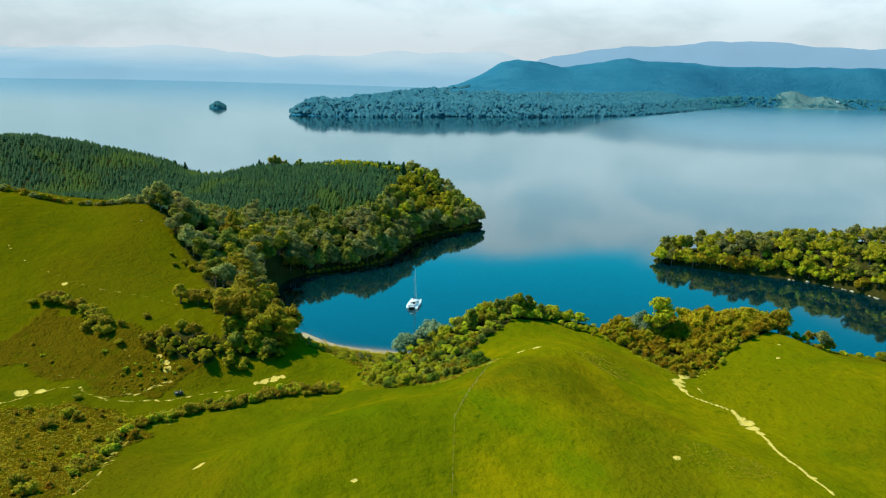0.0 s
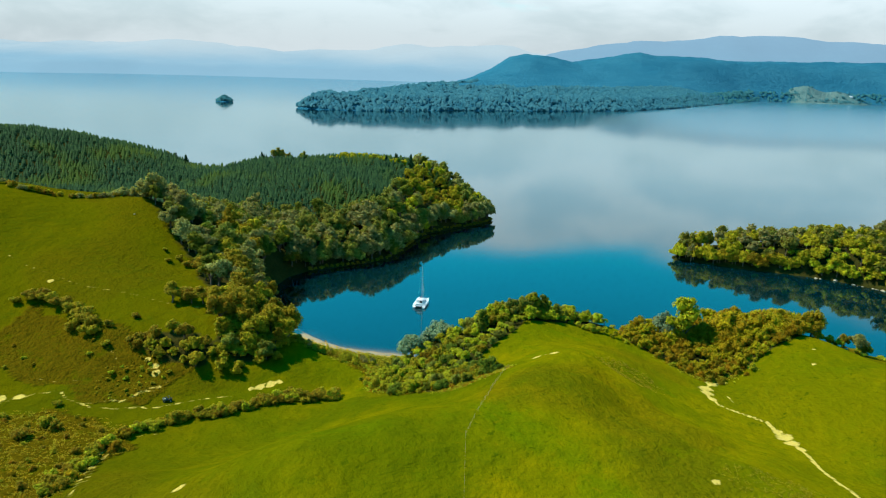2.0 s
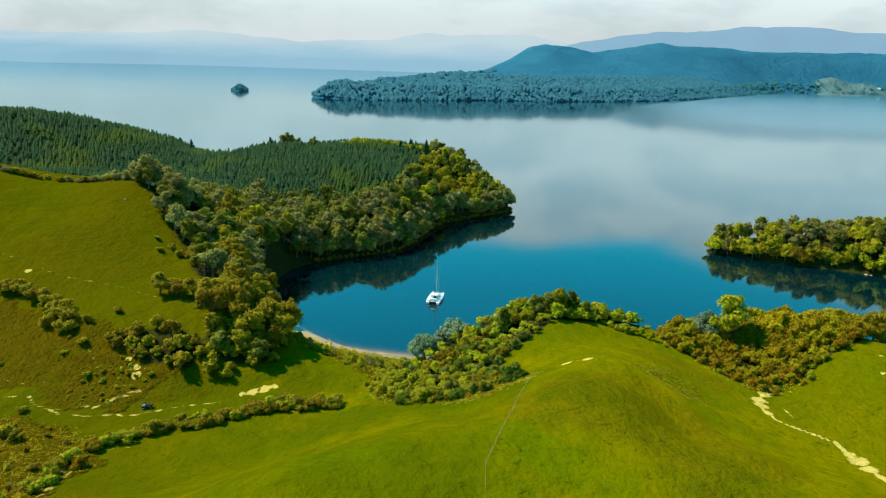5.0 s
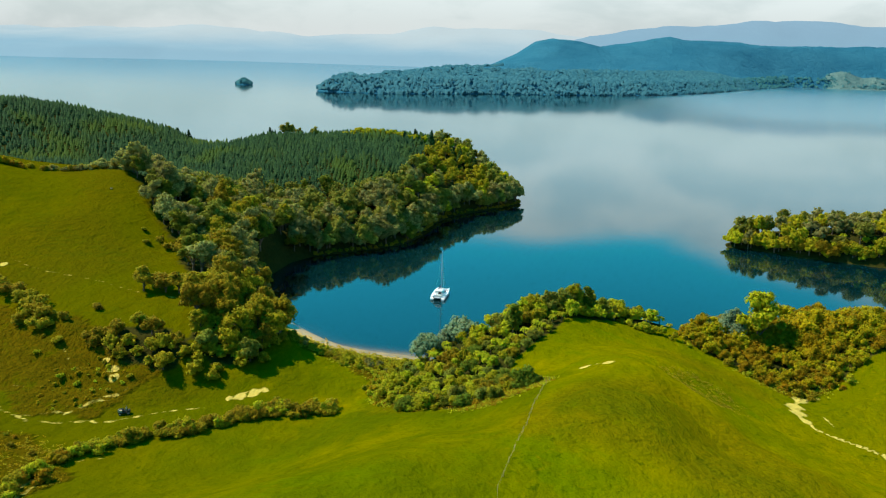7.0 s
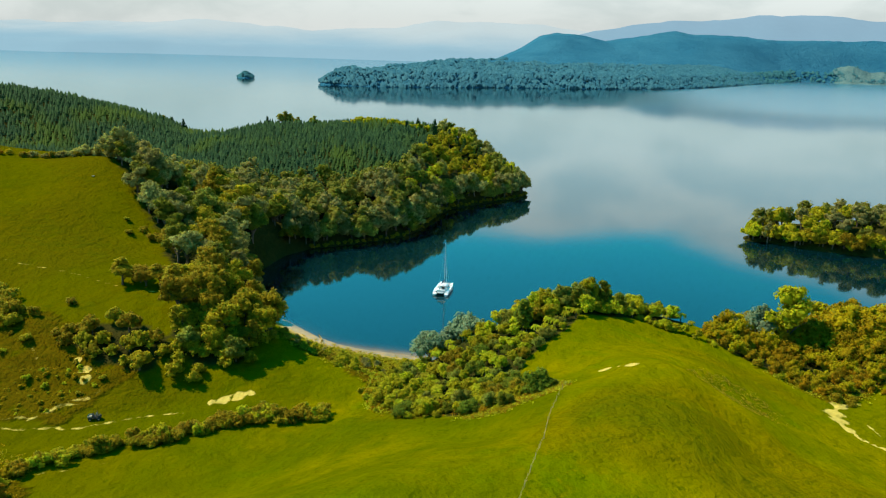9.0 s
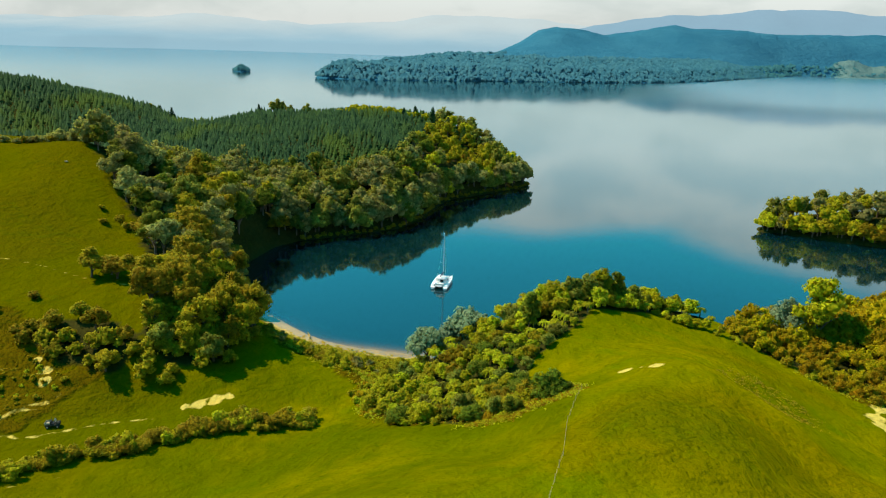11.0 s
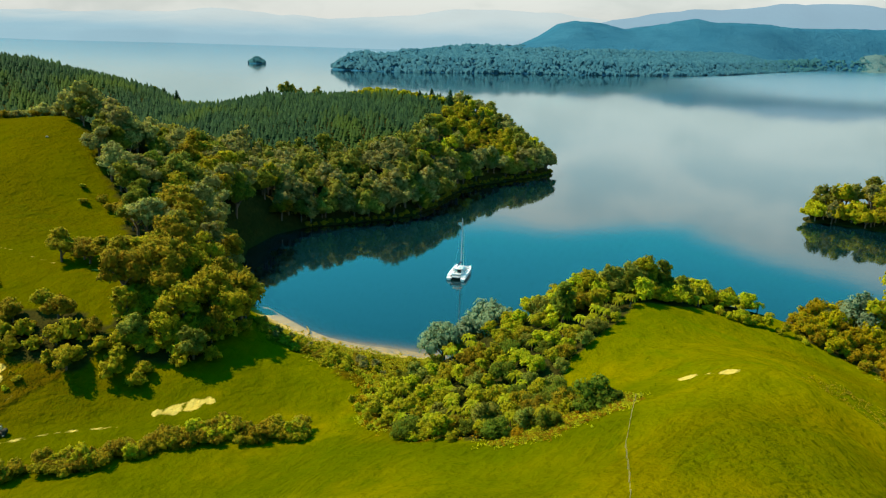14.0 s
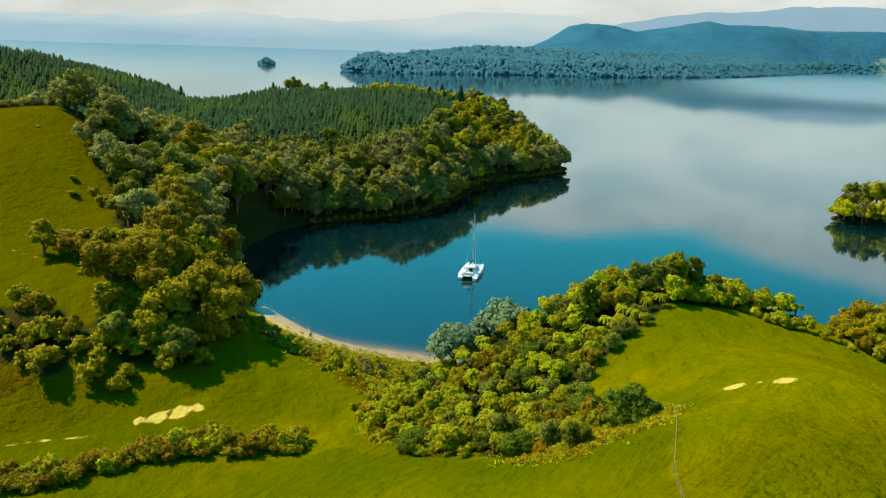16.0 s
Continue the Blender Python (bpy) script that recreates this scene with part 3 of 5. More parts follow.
tagged(sheet("far_green_hill", gx, gy, knob, HAZED_FIELD), "green farmed hill by the far water, paled by painted haze", "hill", kind="structure")


def mountain(name, tops, front, back, mat, label, seed):
    """A range from its skyline: (x, height) stops, its shore line and its depth."""
    mx, my = np.arange(-4300, 4301, 40.0), np.linspace(0, 1, 26)
    skyline = np.interp(mx, [a for a, _ in tops], [b for _, b in tops]) + 5 * wobble(mx, mx * 0, 90, seed) + 2.5 * wobble(mx, mx * 0, 28, seed + 1)
    start = np.interp(mx, [a for a, _ in front], [b for _, b in front])
    k = my[:, None] + 0 * mx[None]
    yy = start[None] + (back - start)[None] * k
    zz = skyline[None] * (0.30 * step(0, 0.12, k) + 0.7 * step(0.05, 0.95, k)) * (1 + 0.08 * wobble(mx[None] + 0 * k, yy, 130, seed + 2) * np.sin(np.pi * k))
    me = sheet(name, mx, my, zz - 1.0, mat)
    co = np.stack([mx[None] + 0 * k, yy, zz - 1.0], -1)
    me.data.vertices.foreach_set("co", co.ravel())
    me.data.update()
    return tagged(me, label, "mountain", kind="structure")


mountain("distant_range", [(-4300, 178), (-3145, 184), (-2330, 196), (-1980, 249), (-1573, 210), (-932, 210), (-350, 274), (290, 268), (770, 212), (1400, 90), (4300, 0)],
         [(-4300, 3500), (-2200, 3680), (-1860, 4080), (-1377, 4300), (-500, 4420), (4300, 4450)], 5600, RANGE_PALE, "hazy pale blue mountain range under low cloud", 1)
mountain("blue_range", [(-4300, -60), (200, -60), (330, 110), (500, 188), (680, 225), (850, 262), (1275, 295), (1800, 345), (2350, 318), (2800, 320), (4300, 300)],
         [(-4300, 4250), (4300, 4250)], 4900, RANGE_BLUE, "long mountain range behind the lake, glowing in haze blue", 5)


# ---- leaf shapes ----
def lump(subdiv=1):
    bm = bmesh.new()
    bmesh.ops.create_icosphere(bm, subdivisions=subdiv, radius=1)
    v = np.array([p.co for p in bm.verts])
    f = np.array([[p.index for p in q.verts] for q in bm.faces])
    bm.free()
    return v, f


LUMP1, LUMP2 = lump(1), lump(2)
rng = np.random.default_rng(7)


def lumps(centres, radii, shape=LUMP1, rough=0.22, flatten=0.85):
    v, f = shape
    n = len(centres)
    vv = v[None] * (1 + rough * rng.standard_normal((n, len(v), 1)).clip(-2, 2)) * np.asarray(radii)[:, None, None] * np.array([1, 1, flatten])
    vv = vv + np.asarray(centres)[:, None]
    ff = f[None] + (np.arange(n) * len(v))[:, None, None]
    return vv.reshape(-1, 3), ff.reshape(-1, 3)


def leaves(at, out, size, tilt=0.7):
    """Leaf sprays: small bent four-sided blades round the given points, facing roughly outwards."""
    n = len(at)
    nor = out + tilt * rng.standard_normal((n, 3))
    nor /= np.linalg.norm(nor, axis=1, keepdims=True)
    a = np.cross(nor, rng.standard_normal((n, 3)))
    a /= np.linalg.norm(a, axis=1, keepdims=True)
    b = np.cross(nor, a)
    s = size * rng.uniform(0.6, 1.4, (n, 1))
    v = np.stack([at - a * s, at - b * s * 0.55 + nor * s * 0.15, at + a * s, at + b * s * 0.55 - nor * s * 0.1], 1).reshape(-1, 3)
    return v, np.arange(4 * n).reshape(n, 4), np.repeat(nor, 4, 0)


def join(*pieces):
    verts, faces, base = [], [], 0
    for v, f in pieces:
        verts.append(v)
        faces += (np.asarray(f) + base).tolist()
        base += len(v)
    return np.vstack(verts), faces


# far forest: too many to count, one sheet of crowns each
def forest(name, count, box, keep, radius, mat, label, lift, high=far_height):
    x, y = rng.uniform(box[0], box[1], count), rng.uniform(box[2], box[3], count)
    ok = keep(x, y)
    x, y = x[ok], y[ok]
    r = rng.uniform(radius[0], radius[1], len(x))
    v, f = lumps(np.stack([x, y, high(x, y) + r * lift], -1), r, rough=0.26, flatten=1.0)
    nor = (v.reshape(len(x), -1, 3) - v.reshape(len(x), -1, 3).mean(1, keepdims=True)) / r[:, None, None] * 0.24 + (0, 0, 0.75)
    return tagged(new(name, soft_normals(mesh(name, v, f, mat), (nor / np.linalg.norm(nor, axis=-1, keepdims=True)).reshape(-1, 3))), label, "forest", kind="stuff")


forest("far_forest", 60000, (-400, 1000, 1620, 2700), lambda x, y: (far_distance(x, y) > 3) & (far_distance(x, y) < 170) & (x + y * 0.1 > -300), (2.6, 6.2), LEAF["far"], "dense forest on the far peninsula, leaves tinted haze blue", 0.45)
forest("far_bay_forest", 9000, (600, 2100, 2200, 3120), lambda x, y: (far_distance(x, y) > 4) & (far_distance(x, y) < 70), (3, 6.5), LEAF["far"], "forest along the far bay, leaves tinted haze blue", 0.5)
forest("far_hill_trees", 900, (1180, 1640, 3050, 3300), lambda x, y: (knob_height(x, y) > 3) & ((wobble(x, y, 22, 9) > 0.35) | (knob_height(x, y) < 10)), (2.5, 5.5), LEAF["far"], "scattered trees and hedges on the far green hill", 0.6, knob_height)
isle_r, isle_a = 17 * np.sqrt(rng.uniform(0, 1, 90)), rng.uniform(0, 2 * np.pi, 90)
isle_x, isle_y = -585 + isle_r * np.cos(isle_a), 1810 + 0.7 * isle_r * np.sin(isle_a)
v, f = lumps(np.stack([isle_x, isle_y, 1 + 13 * (1 - (isle_r / 19) ** 2) * rng.uniform(0.5, 1, 90)], -1), rng.uniform(3.2, 5.2, 90), rough=0.25)
isle_out = (v - (-585, 1810, -14)) * (1, 1, 1.6)
islet = new("islet")
islet.location = (0, 0, 0)
tagged(islet, "small round wooded island far out in the lake", "island")
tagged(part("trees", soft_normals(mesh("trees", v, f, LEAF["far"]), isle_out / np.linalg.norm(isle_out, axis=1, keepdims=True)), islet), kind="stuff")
part("bank", mesh("bank", *lumps([(-585, 1810, -1)], [21], LUMP2, 0.08, 0.22), HAZED_HILL), islet)


# ---- plants ----
def sphere_points(n):
    p = rng.standard_normal((n, 3))
    return p / np.linalg.norm(p, axis=1, keepdims=True)


def stem(points, radii, sides=7):
    """A tapered limb along a line of points."""
    pts = np.asarray(points, float)
    rings = []
    for k, (p, r) in enumerate(zip(pts, radii)):
        d = pts[min(k + 1, len(pts) - 1)] - pts[max(k - 1, 0)]
        d /= np.linalg.norm(d) + 1e-9
        a = np.cross(d, (0.31, 0.9, 0.2))
        a /= np.linalg.norm(a)
        b = np.cross(d, a)
        t = np.arange(sides) * 2 * np.pi / sides
        rings.append(p + r * (np.cos(t)[:, None] * a + np.sin(t)[:, None] * b))
    v = np.vstack(rings)
    f = [[k * sides + j, k * sides + (j + 1) % sides, (k + 1) * sides + (j + 1) % sides, (k + 1) * sides + j] for k in range(len(pts) - 1) for j in range(sides)]
    return v, f


def trunk_mesh(tall, thick, limbs, spread_out):
    pieces = [stem([(0, 0, -1.5), (0.1 * thick, 0, 0.25 * tall), (0.3 * thick, 0.2 * thick, 0.55 * tall)], [thick, thick * 0.8, thick * 0.55])]
    for k in range(limbs):
        a = 2 * math.pi * k / limbs + rng.uniform(-0.4, 0.4)
        r = spread_out * rng.uniform(0.5, 0.85)
        z0 = tall * rng.uniform(0.18, 0.4)
        pieces.append(stem([(0, 0, z0), (0.45 * r * math.cos(a), 0.45 * r * math.sin(a), z0 + 0.22 * tall), (r * math.cos(a), r * math.sin(a), z0 + tall * rng.uniform(0.3, 0.45))],
                           [thick * 0.5, thick * 0.32, thick * 0.1], 5))
    return mesh("trunk", *join(*[(v, [q for q in f]) for v, f in pieces]), BARK, True)


SOFT = {}


def crown_mesh(mat, wide, tall, foot, boughs, blades, size, top=1.0, ragged=0.3, small=5):
    """A crown of unequal boughs, each carrying smaller clumps: dark ragged cores with leaf sprays standing off them."""
    p = sphere_points(boughs)
    p[:, 2] = np.abs(p[:, 2]) * 1.3 - 0.4
    c = p * rng.uniform(0.45, 0.78, (boughs, 1)) * (wide, wide, 0.5 * (tall - foot))
    c[:, 2] += foot + 0.46 * (tall - foot)
    pinch = 1 - (1 - top) * np.clip((c[:, 2] - foot) / (tall - foot), 0, 1)
    c[:, :2] *= pinch[:, None]
    big = wide * rng.uniform(0.28, 0.44, boughs) * np.maximum(pinch, 0.45)
    c, big = np.vstack([c, (0, 0, foot + 0.45 * (tall - foot))]), np.r_[big, 0.5 * wide * min(1, top + 0.2)]
    out = sphere_points(len(c) * small)
    out[:, 2] = np.where(out[:, 2] < -0.2, -out[:, 2], out[:, 2])
    sub = np.repeat(c, small, 0) + out * np.repeat(big, small)[:, None] * rng.uniform(0.7, 0.95, (len(out), 1))
    c = np.vstack([c, sub])
    rad = np.r_[big, np.repeat(big, small) * rng.uniform(0.3, 0.55, len(out))]
    core = lumps(c, rad * 0.74, LUMP1, 0.24, 0.85)
    core_out = (core[0].reshape(len(c), -1, 3) - c[:, None]).reshape(-1, 3)
    which = rng.choice(len(c), blades, p=rad ** 1.7 / (rad ** 1.7).sum())
    out = sphere_points(blades)
    out[:, 2] = np.where(out[:, 2] < -0.35, -out[:, 2], out[:, 2])
    at = c[which] + out * rad[which][:, None] * (1, 1, 0.85) * rng.uniform(0.85, 1.0 + ragged, (blades, 1))
    v, f, nor = leaves(at, out, size)
    nor = np.vstack([core_out / np.linalg.norm(core_out, axis=1, keepdims=True), 0.6 * np.repeat(out, 4, 0) + 0.4 * nor])
    nor = nor + (0, 0, 0.25)
    nor /= np.linalg.norm(nor, axis=1, keepdims=True)
    me = soft_normals(mesh("crown", *join(core, (v, f)), mat), nor)
    SOFT[me.name] = nor
    return me


def tree(name, trunk, crown, label, category, group):
    ob = tagged(new(name), label, category, group)
    ob.location = (0, 0, -500)
    if trunk:
        part("trunk", trunk, ob)
    part("crown", crown, ob)
    return ob


def fern_mesh(radius, drop, fronds, mat):
    """A rosette of arching feathered fronds."""
    verts, faces = [], []
    for k in range(fronds):
        a = 2 * math.pi * k / fronds + rng.uniform(-0.15, 0.15)
        r, lift = radius * rng.uniform(0.8, 1.1), rng.uniform(0.15, 0.4) * radius
        side = Vector((-math.sin(a), math.cos(a), 0))
        line = []
        for s in (0.05, 0.35, 0.68, 1.0):
            mid = Vector((r * s * math.cos(a), r * s * math.sin(a), lift * math.sin(s * 2.2) * 1.2 - drop * s ** 3))
            wide = radius * 0.13 * math.sin(0.35 + s * 2.5)
            line.append((mid - side * wide - Vector((0, 0, wide * 0.4)), mid, mid + side * wide - Vector((0, 0, wide * 0.4))))
        base = len(verts)
        for three in line:
            verts += [tuple(q) for q in three]
        for s in range(3):
            for j in range(2):
                q = base + 3 * s + j
                faces.append([q, q + 1, q + 4, q + 3])
    return mesh("crown", verts, faces, mat)


def pine_mesh(wide, tall, tiers, mat, sides=9, name="crown"):
    verts, faces = [], []
    for k in range(tiers):
        z0, z1 = tall * (0.1 + 0.78 * k / tiers), tall * (0.1 + 0.78 * (k + 1.7) / tiers)
        r = wide * (1 - 0.82 * k / tiers)
        base = len(verts)
        for j in range(sides * 2):
            a = math.pi * j / sides + k * 0.7
            q = r * (1.0 if j % 2 else 0.62) * rng.uniform(0.8, 1.15)
            verts.append((q * math.cos(a), q * math.sin(a), z0 + (0 if j % 2 else 0.06 * tall) + rng.uniform(-0.03, 0.03) * tall))
        verts.append((0, 0, min(z1, tall)))
        for j in range(sides * 2):
            faces.append([base + j, base + (j + 1) % (sides * 2), base + sides * 2])
    return mesh(name, verts, faces, mat)


def ground_z(x, y):
    return float(height(np.array([x]), np.array([y]))[0])


def set_down(kind, x, y, size=1.0, sink=0.3, tall=None):
    m = pose(x, y, ground_z(x, y) - sink * size, rng.uniform(-4, 4), rng.uniform(-4, 4), rng.uniform(0, 360))
    ob = copy_thing(kind, m @ Matrix.Diagonal((size, size, size * (tall or rng.uniform(0.88, 1.14)), 1)))
    return ob


def scatter(shape, gap, tries, keep=None):
    """Random spots inside a shape of the plan, at least gap apart."""
    px, py = [p[0] for p in shape], [p[1] for p in shape]
    spots = []
    for _ in range(tries):
        x, y = rng.uniform(min(px), max(px)), rng.uniform(min(py), max(py))
        if in_shape(np.array([x]), np.array([y]), shape)[0] and all((x - a) ** 2 + (y - b) ** 2 > gap * gap for a, b in spots) and (keep is None or keep(x, y)):
            spots.append((x, y))
    return spots


KINDS = {}


def kinds(key, n, make):
    KINDS[key] = [make() for _ in range(n)]


def pick(*keys):
    key = keys[rng.integers(len(keys))]
    return KINDS[key][rng.integers(len(KINDS[key]))]


def broad(leaf, label, group, blades=1900):
    def make():
        wide, tall = rng.uniform(4.6, 6.2), rng.uniform(11, 14.5)
        return tree("broadleaf_tree", trunk_mesh(tall * 0.75, 0.42, 5, wide * 0.9), crown_mesh(LEAF[leaf], wide, tall, rng.uniform(-0.6, 0.5), 12, blades, 0.36 if blades > 800 else 0.44, rng.uniform(0.7, 1.0), small=5 if blades > 800 else 3), label, "tree", group)
    return make


def bushy(name, leaf, wide, tall, boughs, blades, size, label, category, group):
    return lambda: tree(name, None, crown_mesh(LEAF[leaf], wide * rng.uniform(0.85, 1.15), tall * rng.uniform(0.85, 1.2), -0.4, boughs, blades, size, small=3), label, category, group)


kinds("olive", 4, broad("olive", "spreading broadleaf tree with an olive-green domed crown", "trees of the bay wood"))
kinds("grey", 4, broad("grey", "spreading broadleaf tree with a grey-green domed crown", "trees of the bay wood"))
kinds("moss", 2, broad("moss", "broadleaf tree with a mossy green crown", "trees of the bay wood"))
kinds("gold", 3, broad("gold", "bushy broadleaf tree with a golden-green crown", "trees of the ridge thicket"))
kinds("green", 2, broad("dark", "dark green broadleaf tree in the wood", "trees of the bay wood"))
for kind, leaf in (("olive", "moss"), ("grey", "grey"), ("gold", "gold"), ("dark", "dark")):
    kinds("far_" + kind, 3, broad(leaf, "far broadleaf tree in the wood", "far trees", 520))
kinds("dark", 2, lambda: tree("upright_tree", trunk_mesh(8, 0.25, 4, 1.2), crown_mesh(LEAF["dark"], 2.5, 9.5, -0.3, 18, 1300, 0.3, 0.72), "upright dark green tree in the thicket", "tree", "upright trees"))
kinds("pale", 2, lambda: tree("willow_tree", trunk_mesh(6, 0.35, 5, 4), crown_mesh(LEAF["pale"], 4.4, 8.0, -0.3, 12, 2300, 0.28, 0.8, 0.45), "pale blue-green willow at the water's edge", "tree", "willows"))
kinds("thicket", 3, bushy("bushy_tree", "gold", 2.7, 4.4, 8, 1150, 0.2, "bushy golden-green tree leafy to the ground", "tree", "bushy trees"))
kinds("thicket_olive", 2, bushy("bushy_tree", "olive", 2.7, 4.6, 8, 1150, 0.2, "bushy olive-green tree leafy to the ground", "tree", "bushy trees"))
kinds("thicket_moss", 2, bushy("bushy_tree", "moss", 2.7, 4.6, 8, 1150, 0.2, "bushy mossy green tree leafy to the ground", "tree", "bushy trees"))
kinds("thicket_rust", 3, bushy("bushy_tree", "russet", 3.0, 5.0, 8, 650, 0.25, "bushy russet-green tree leafy to the ground", "tree", "bushy trees"))
kinds("thicket_dark", 2, bushy("bushy_tree", "dark", 2.5, 4.2, 10, 1900, 0.165, "round dark green tree leafy to the ground", "tree", "bushy trees"))
kinds("shrub", 3, bushy("shrub", "olive", 1.9, 2.6, 6, 620, 0.155, "rounded olive-green shrub on the pasture", "shrub", "shrubs"))
kinds("bush", 3, bushy("shrub", "gold", 1.9, 2.4, 6, 620, 0.155, "rounded golden-green shrub in the grass", "shrub", "shrubs"))
kinds("plain_bush", 2, bushy("shrub", "gold", 2.7, 4.4, 7, 340, 0.38, "far golden-green bush", "shrub", "shrubs"))
kinds("plain_olive", 2, bushy("shrub", "olive", 2.7, 4.6, 7, 340, 0.38, "far olive-green bush", "shrub", "shrubs"))
kinds("heath", 3, bushy("shrub", "rust", 1.8, 1.9, 6, 560, 0.15, "low rusty brown heath shrub", "shrub", "shrubs"))
kinds("drab", 2, bushy("shrub", "grey", 1.9, 2.4, 6, 620, 0.155, "rounded grey-green shrub in the hedge", "shrub", "shrubs"))


def tree_fern():
    t = mesh("trunk", *stem([(0, 0, -1), (0.1, 0, 2), (0.15, 0.1, 4.2)], [0.25, 0.18, 0.16]), BARK, True)
    return tree("tree_fern", t, part_lift(fern_mesh(2.1, 1.2, 19, LEAF["fern"]), 4.2), "bright green tree fern with arching fronds", "tree fern", "tree ferns")


def part_lift(me, z):
    me.transform(Matrix.Translation((0, 0, z)))
    return me


kinds("fern", 3, tree_fern)
kinds("pine", 3, lambda: tree("pine_tree", mesh("trunk", *stem([(0, 0, -1), (0, 0, 4), (0, 0, 9)], [0.25, 0.2, 0.08]), BARK), pine_mesh(3.1, 12, 10, LEAF["pine"], 12), "dark green pine standing above the wood", "tree", "single pines"))

kinds("shore", 3, lambda: tree("shore_tree", trunk_mesh(7, 0.35, 5, 4), crown_mesh(LEAF["olive"], 4.4, 8.5, -0.6, 10, 1400, 0.38), "broadleaf tree overhanging the water's edge", "tree", "trees along the shore"))
kinds("shore_gold", 2, lambda: tree("shore_tree", trunk_mesh(7, 0.35, 5, 4), crown_mesh(LEAF["gold"], 4.4, 8.5, -0.6, 10, 1400, 0.38), "golden-green tree overhanging the water's edge", "tree", "trees along the shore"))
kinds("shore_moss", 2, lambda: tree("shore_tree", trunk_mesh(7, 0.35, 5, 4), crown_mesh(LEAF["moss"], 4.4, 8.5, -0.6, 10, 1400, 0.38), "mossy green tree overhanging the water's edge", "tree", "trees along the shore"))
kinds("shore_tall", 2, lambda: tree("shore_tree", trunk_mesh(9, 0.35, 6, 2.6), crown_mesh(LEAF["moss"], 3.2, 10.5, 0.2, 11, 1300, 0.38, 0.6), "tall green tree above the wooded shore", "tree", "trees along the shore"))
kinds("shore_grey", 2, lambda: tree("shore_tree", trunk_mesh(7, 0.35, 5, 4), crown_mesh(LEAF["grey"], 4.4, 8.5, -0.6, 10, 1400, 0.38), "grey-green tree overhanging the water's edge", "tree", "trees along the shore"))


def fringe(line, gap, names, sizes, inset=2.0):
    """Trees that hang over the water along a stretch of the coast."""
    for (ax, ay), (bx, by) in zip(line[:-1], line[1:]):
        long = math.hypot(bx - ax, by - ay)
        n = max(1, round(long / gap))
        for k in range(n):
            s = (k + rng.uniform(0.2, 0.8)) / n
            x, y = ax + (bx - ax) * s, ay + (by - ay) * s
            side = inset * rng.uniform(0.6, 1.6) / long
            set_down(pick(*names), x - (by - ay) * side, y + (bx - ax) * side, rng.uniform(*sizes), 0.6)


fringe([tuple(q) for q in COAST[6:9]], 5.0, ("shore", "shore_grey", "shore"), (0.55, 0.9))
fringe([tuple(q) for q in COAST[11:14]], 5.4, ("shore_grey", "shore_grey", "shore_moss"), (1.0, 1.5), 3.4)
fringe([tuple(q) for q in COAST[13:18]], 6.4, ("shore_moss", "shore_grey", "shore_grey", "shore_tall"), (1.35, 1.85), 3.6)
fringe([tuple(q) for q in COAST[17:22]], 6.0, ("shore_grey", "shore_moss", "shore_grey"), (1.2, 1.6), 3.0)
fringe([tuple(q) for q in COAST[21:23]], 6.0, ("shore", "shore_grey"), (0.8, 1.1))
fringe([tuple(q) for q in COAST[37:49]], 5.0, ("shore", "shore_gold", "shore_gold"), (0.75, 1.2), 2.6)


# bay wood and the lower corner
def clear_of(x, y, spots):
    return all((x - a) ** 2 + (y - b) ** 2 > r * r for a, b, r in spots)


DOME = [(-92, 307, 9.5), (-78, 330, 9), (-82, 345, 8), (-84, 360, 7)]
for x, y in scatter(WOODS["bay"], 5.2, 1600, lambda x, y: clear_of(x, y, DOME)):
    set_down(pick("olive", "grey", "grey", "green", "moss", "olive"), x, y, rng.uniform(0.72, 1.15))
for x, y in scatter(WOODS["corner"], 5.0, 900):
    low = y < 256
    set_down(pick("olive", "olive", "olive", "moss"), x, y, rng.uniform(0.55, 0.72) if low else rng.uniform(0.82, 1.08))
for x, y in scatter(WOODS["bank"], 4.8, 220):
    set_down(pick("thicket_olive", "shore"), x, y, rng.uniform(0.5, 0.72) * (1.2 if x > -88 else 1))
set_down(KINDS["olive"][0], -92, 307, 1.3)
for x, y, s, k in ((-103.5, 273.5, 0.85, 0.82), (-99.5, 276, 0.75, 0.75), (-96.5, 273, 0.8, 0.72), (-92, 272.5, 0.85, 0.7), (-88.5, 274.5, 0.85, 0.75), (-86.5, 271.5, 0.8, 0.8), (-83, 273, 0.85, 0.85), (-79, 274.5, 0.9, 0.95), (-66, 285, 0.45, 0.9)):
    set_down(pick("olive"), x, y, s, tall=k)


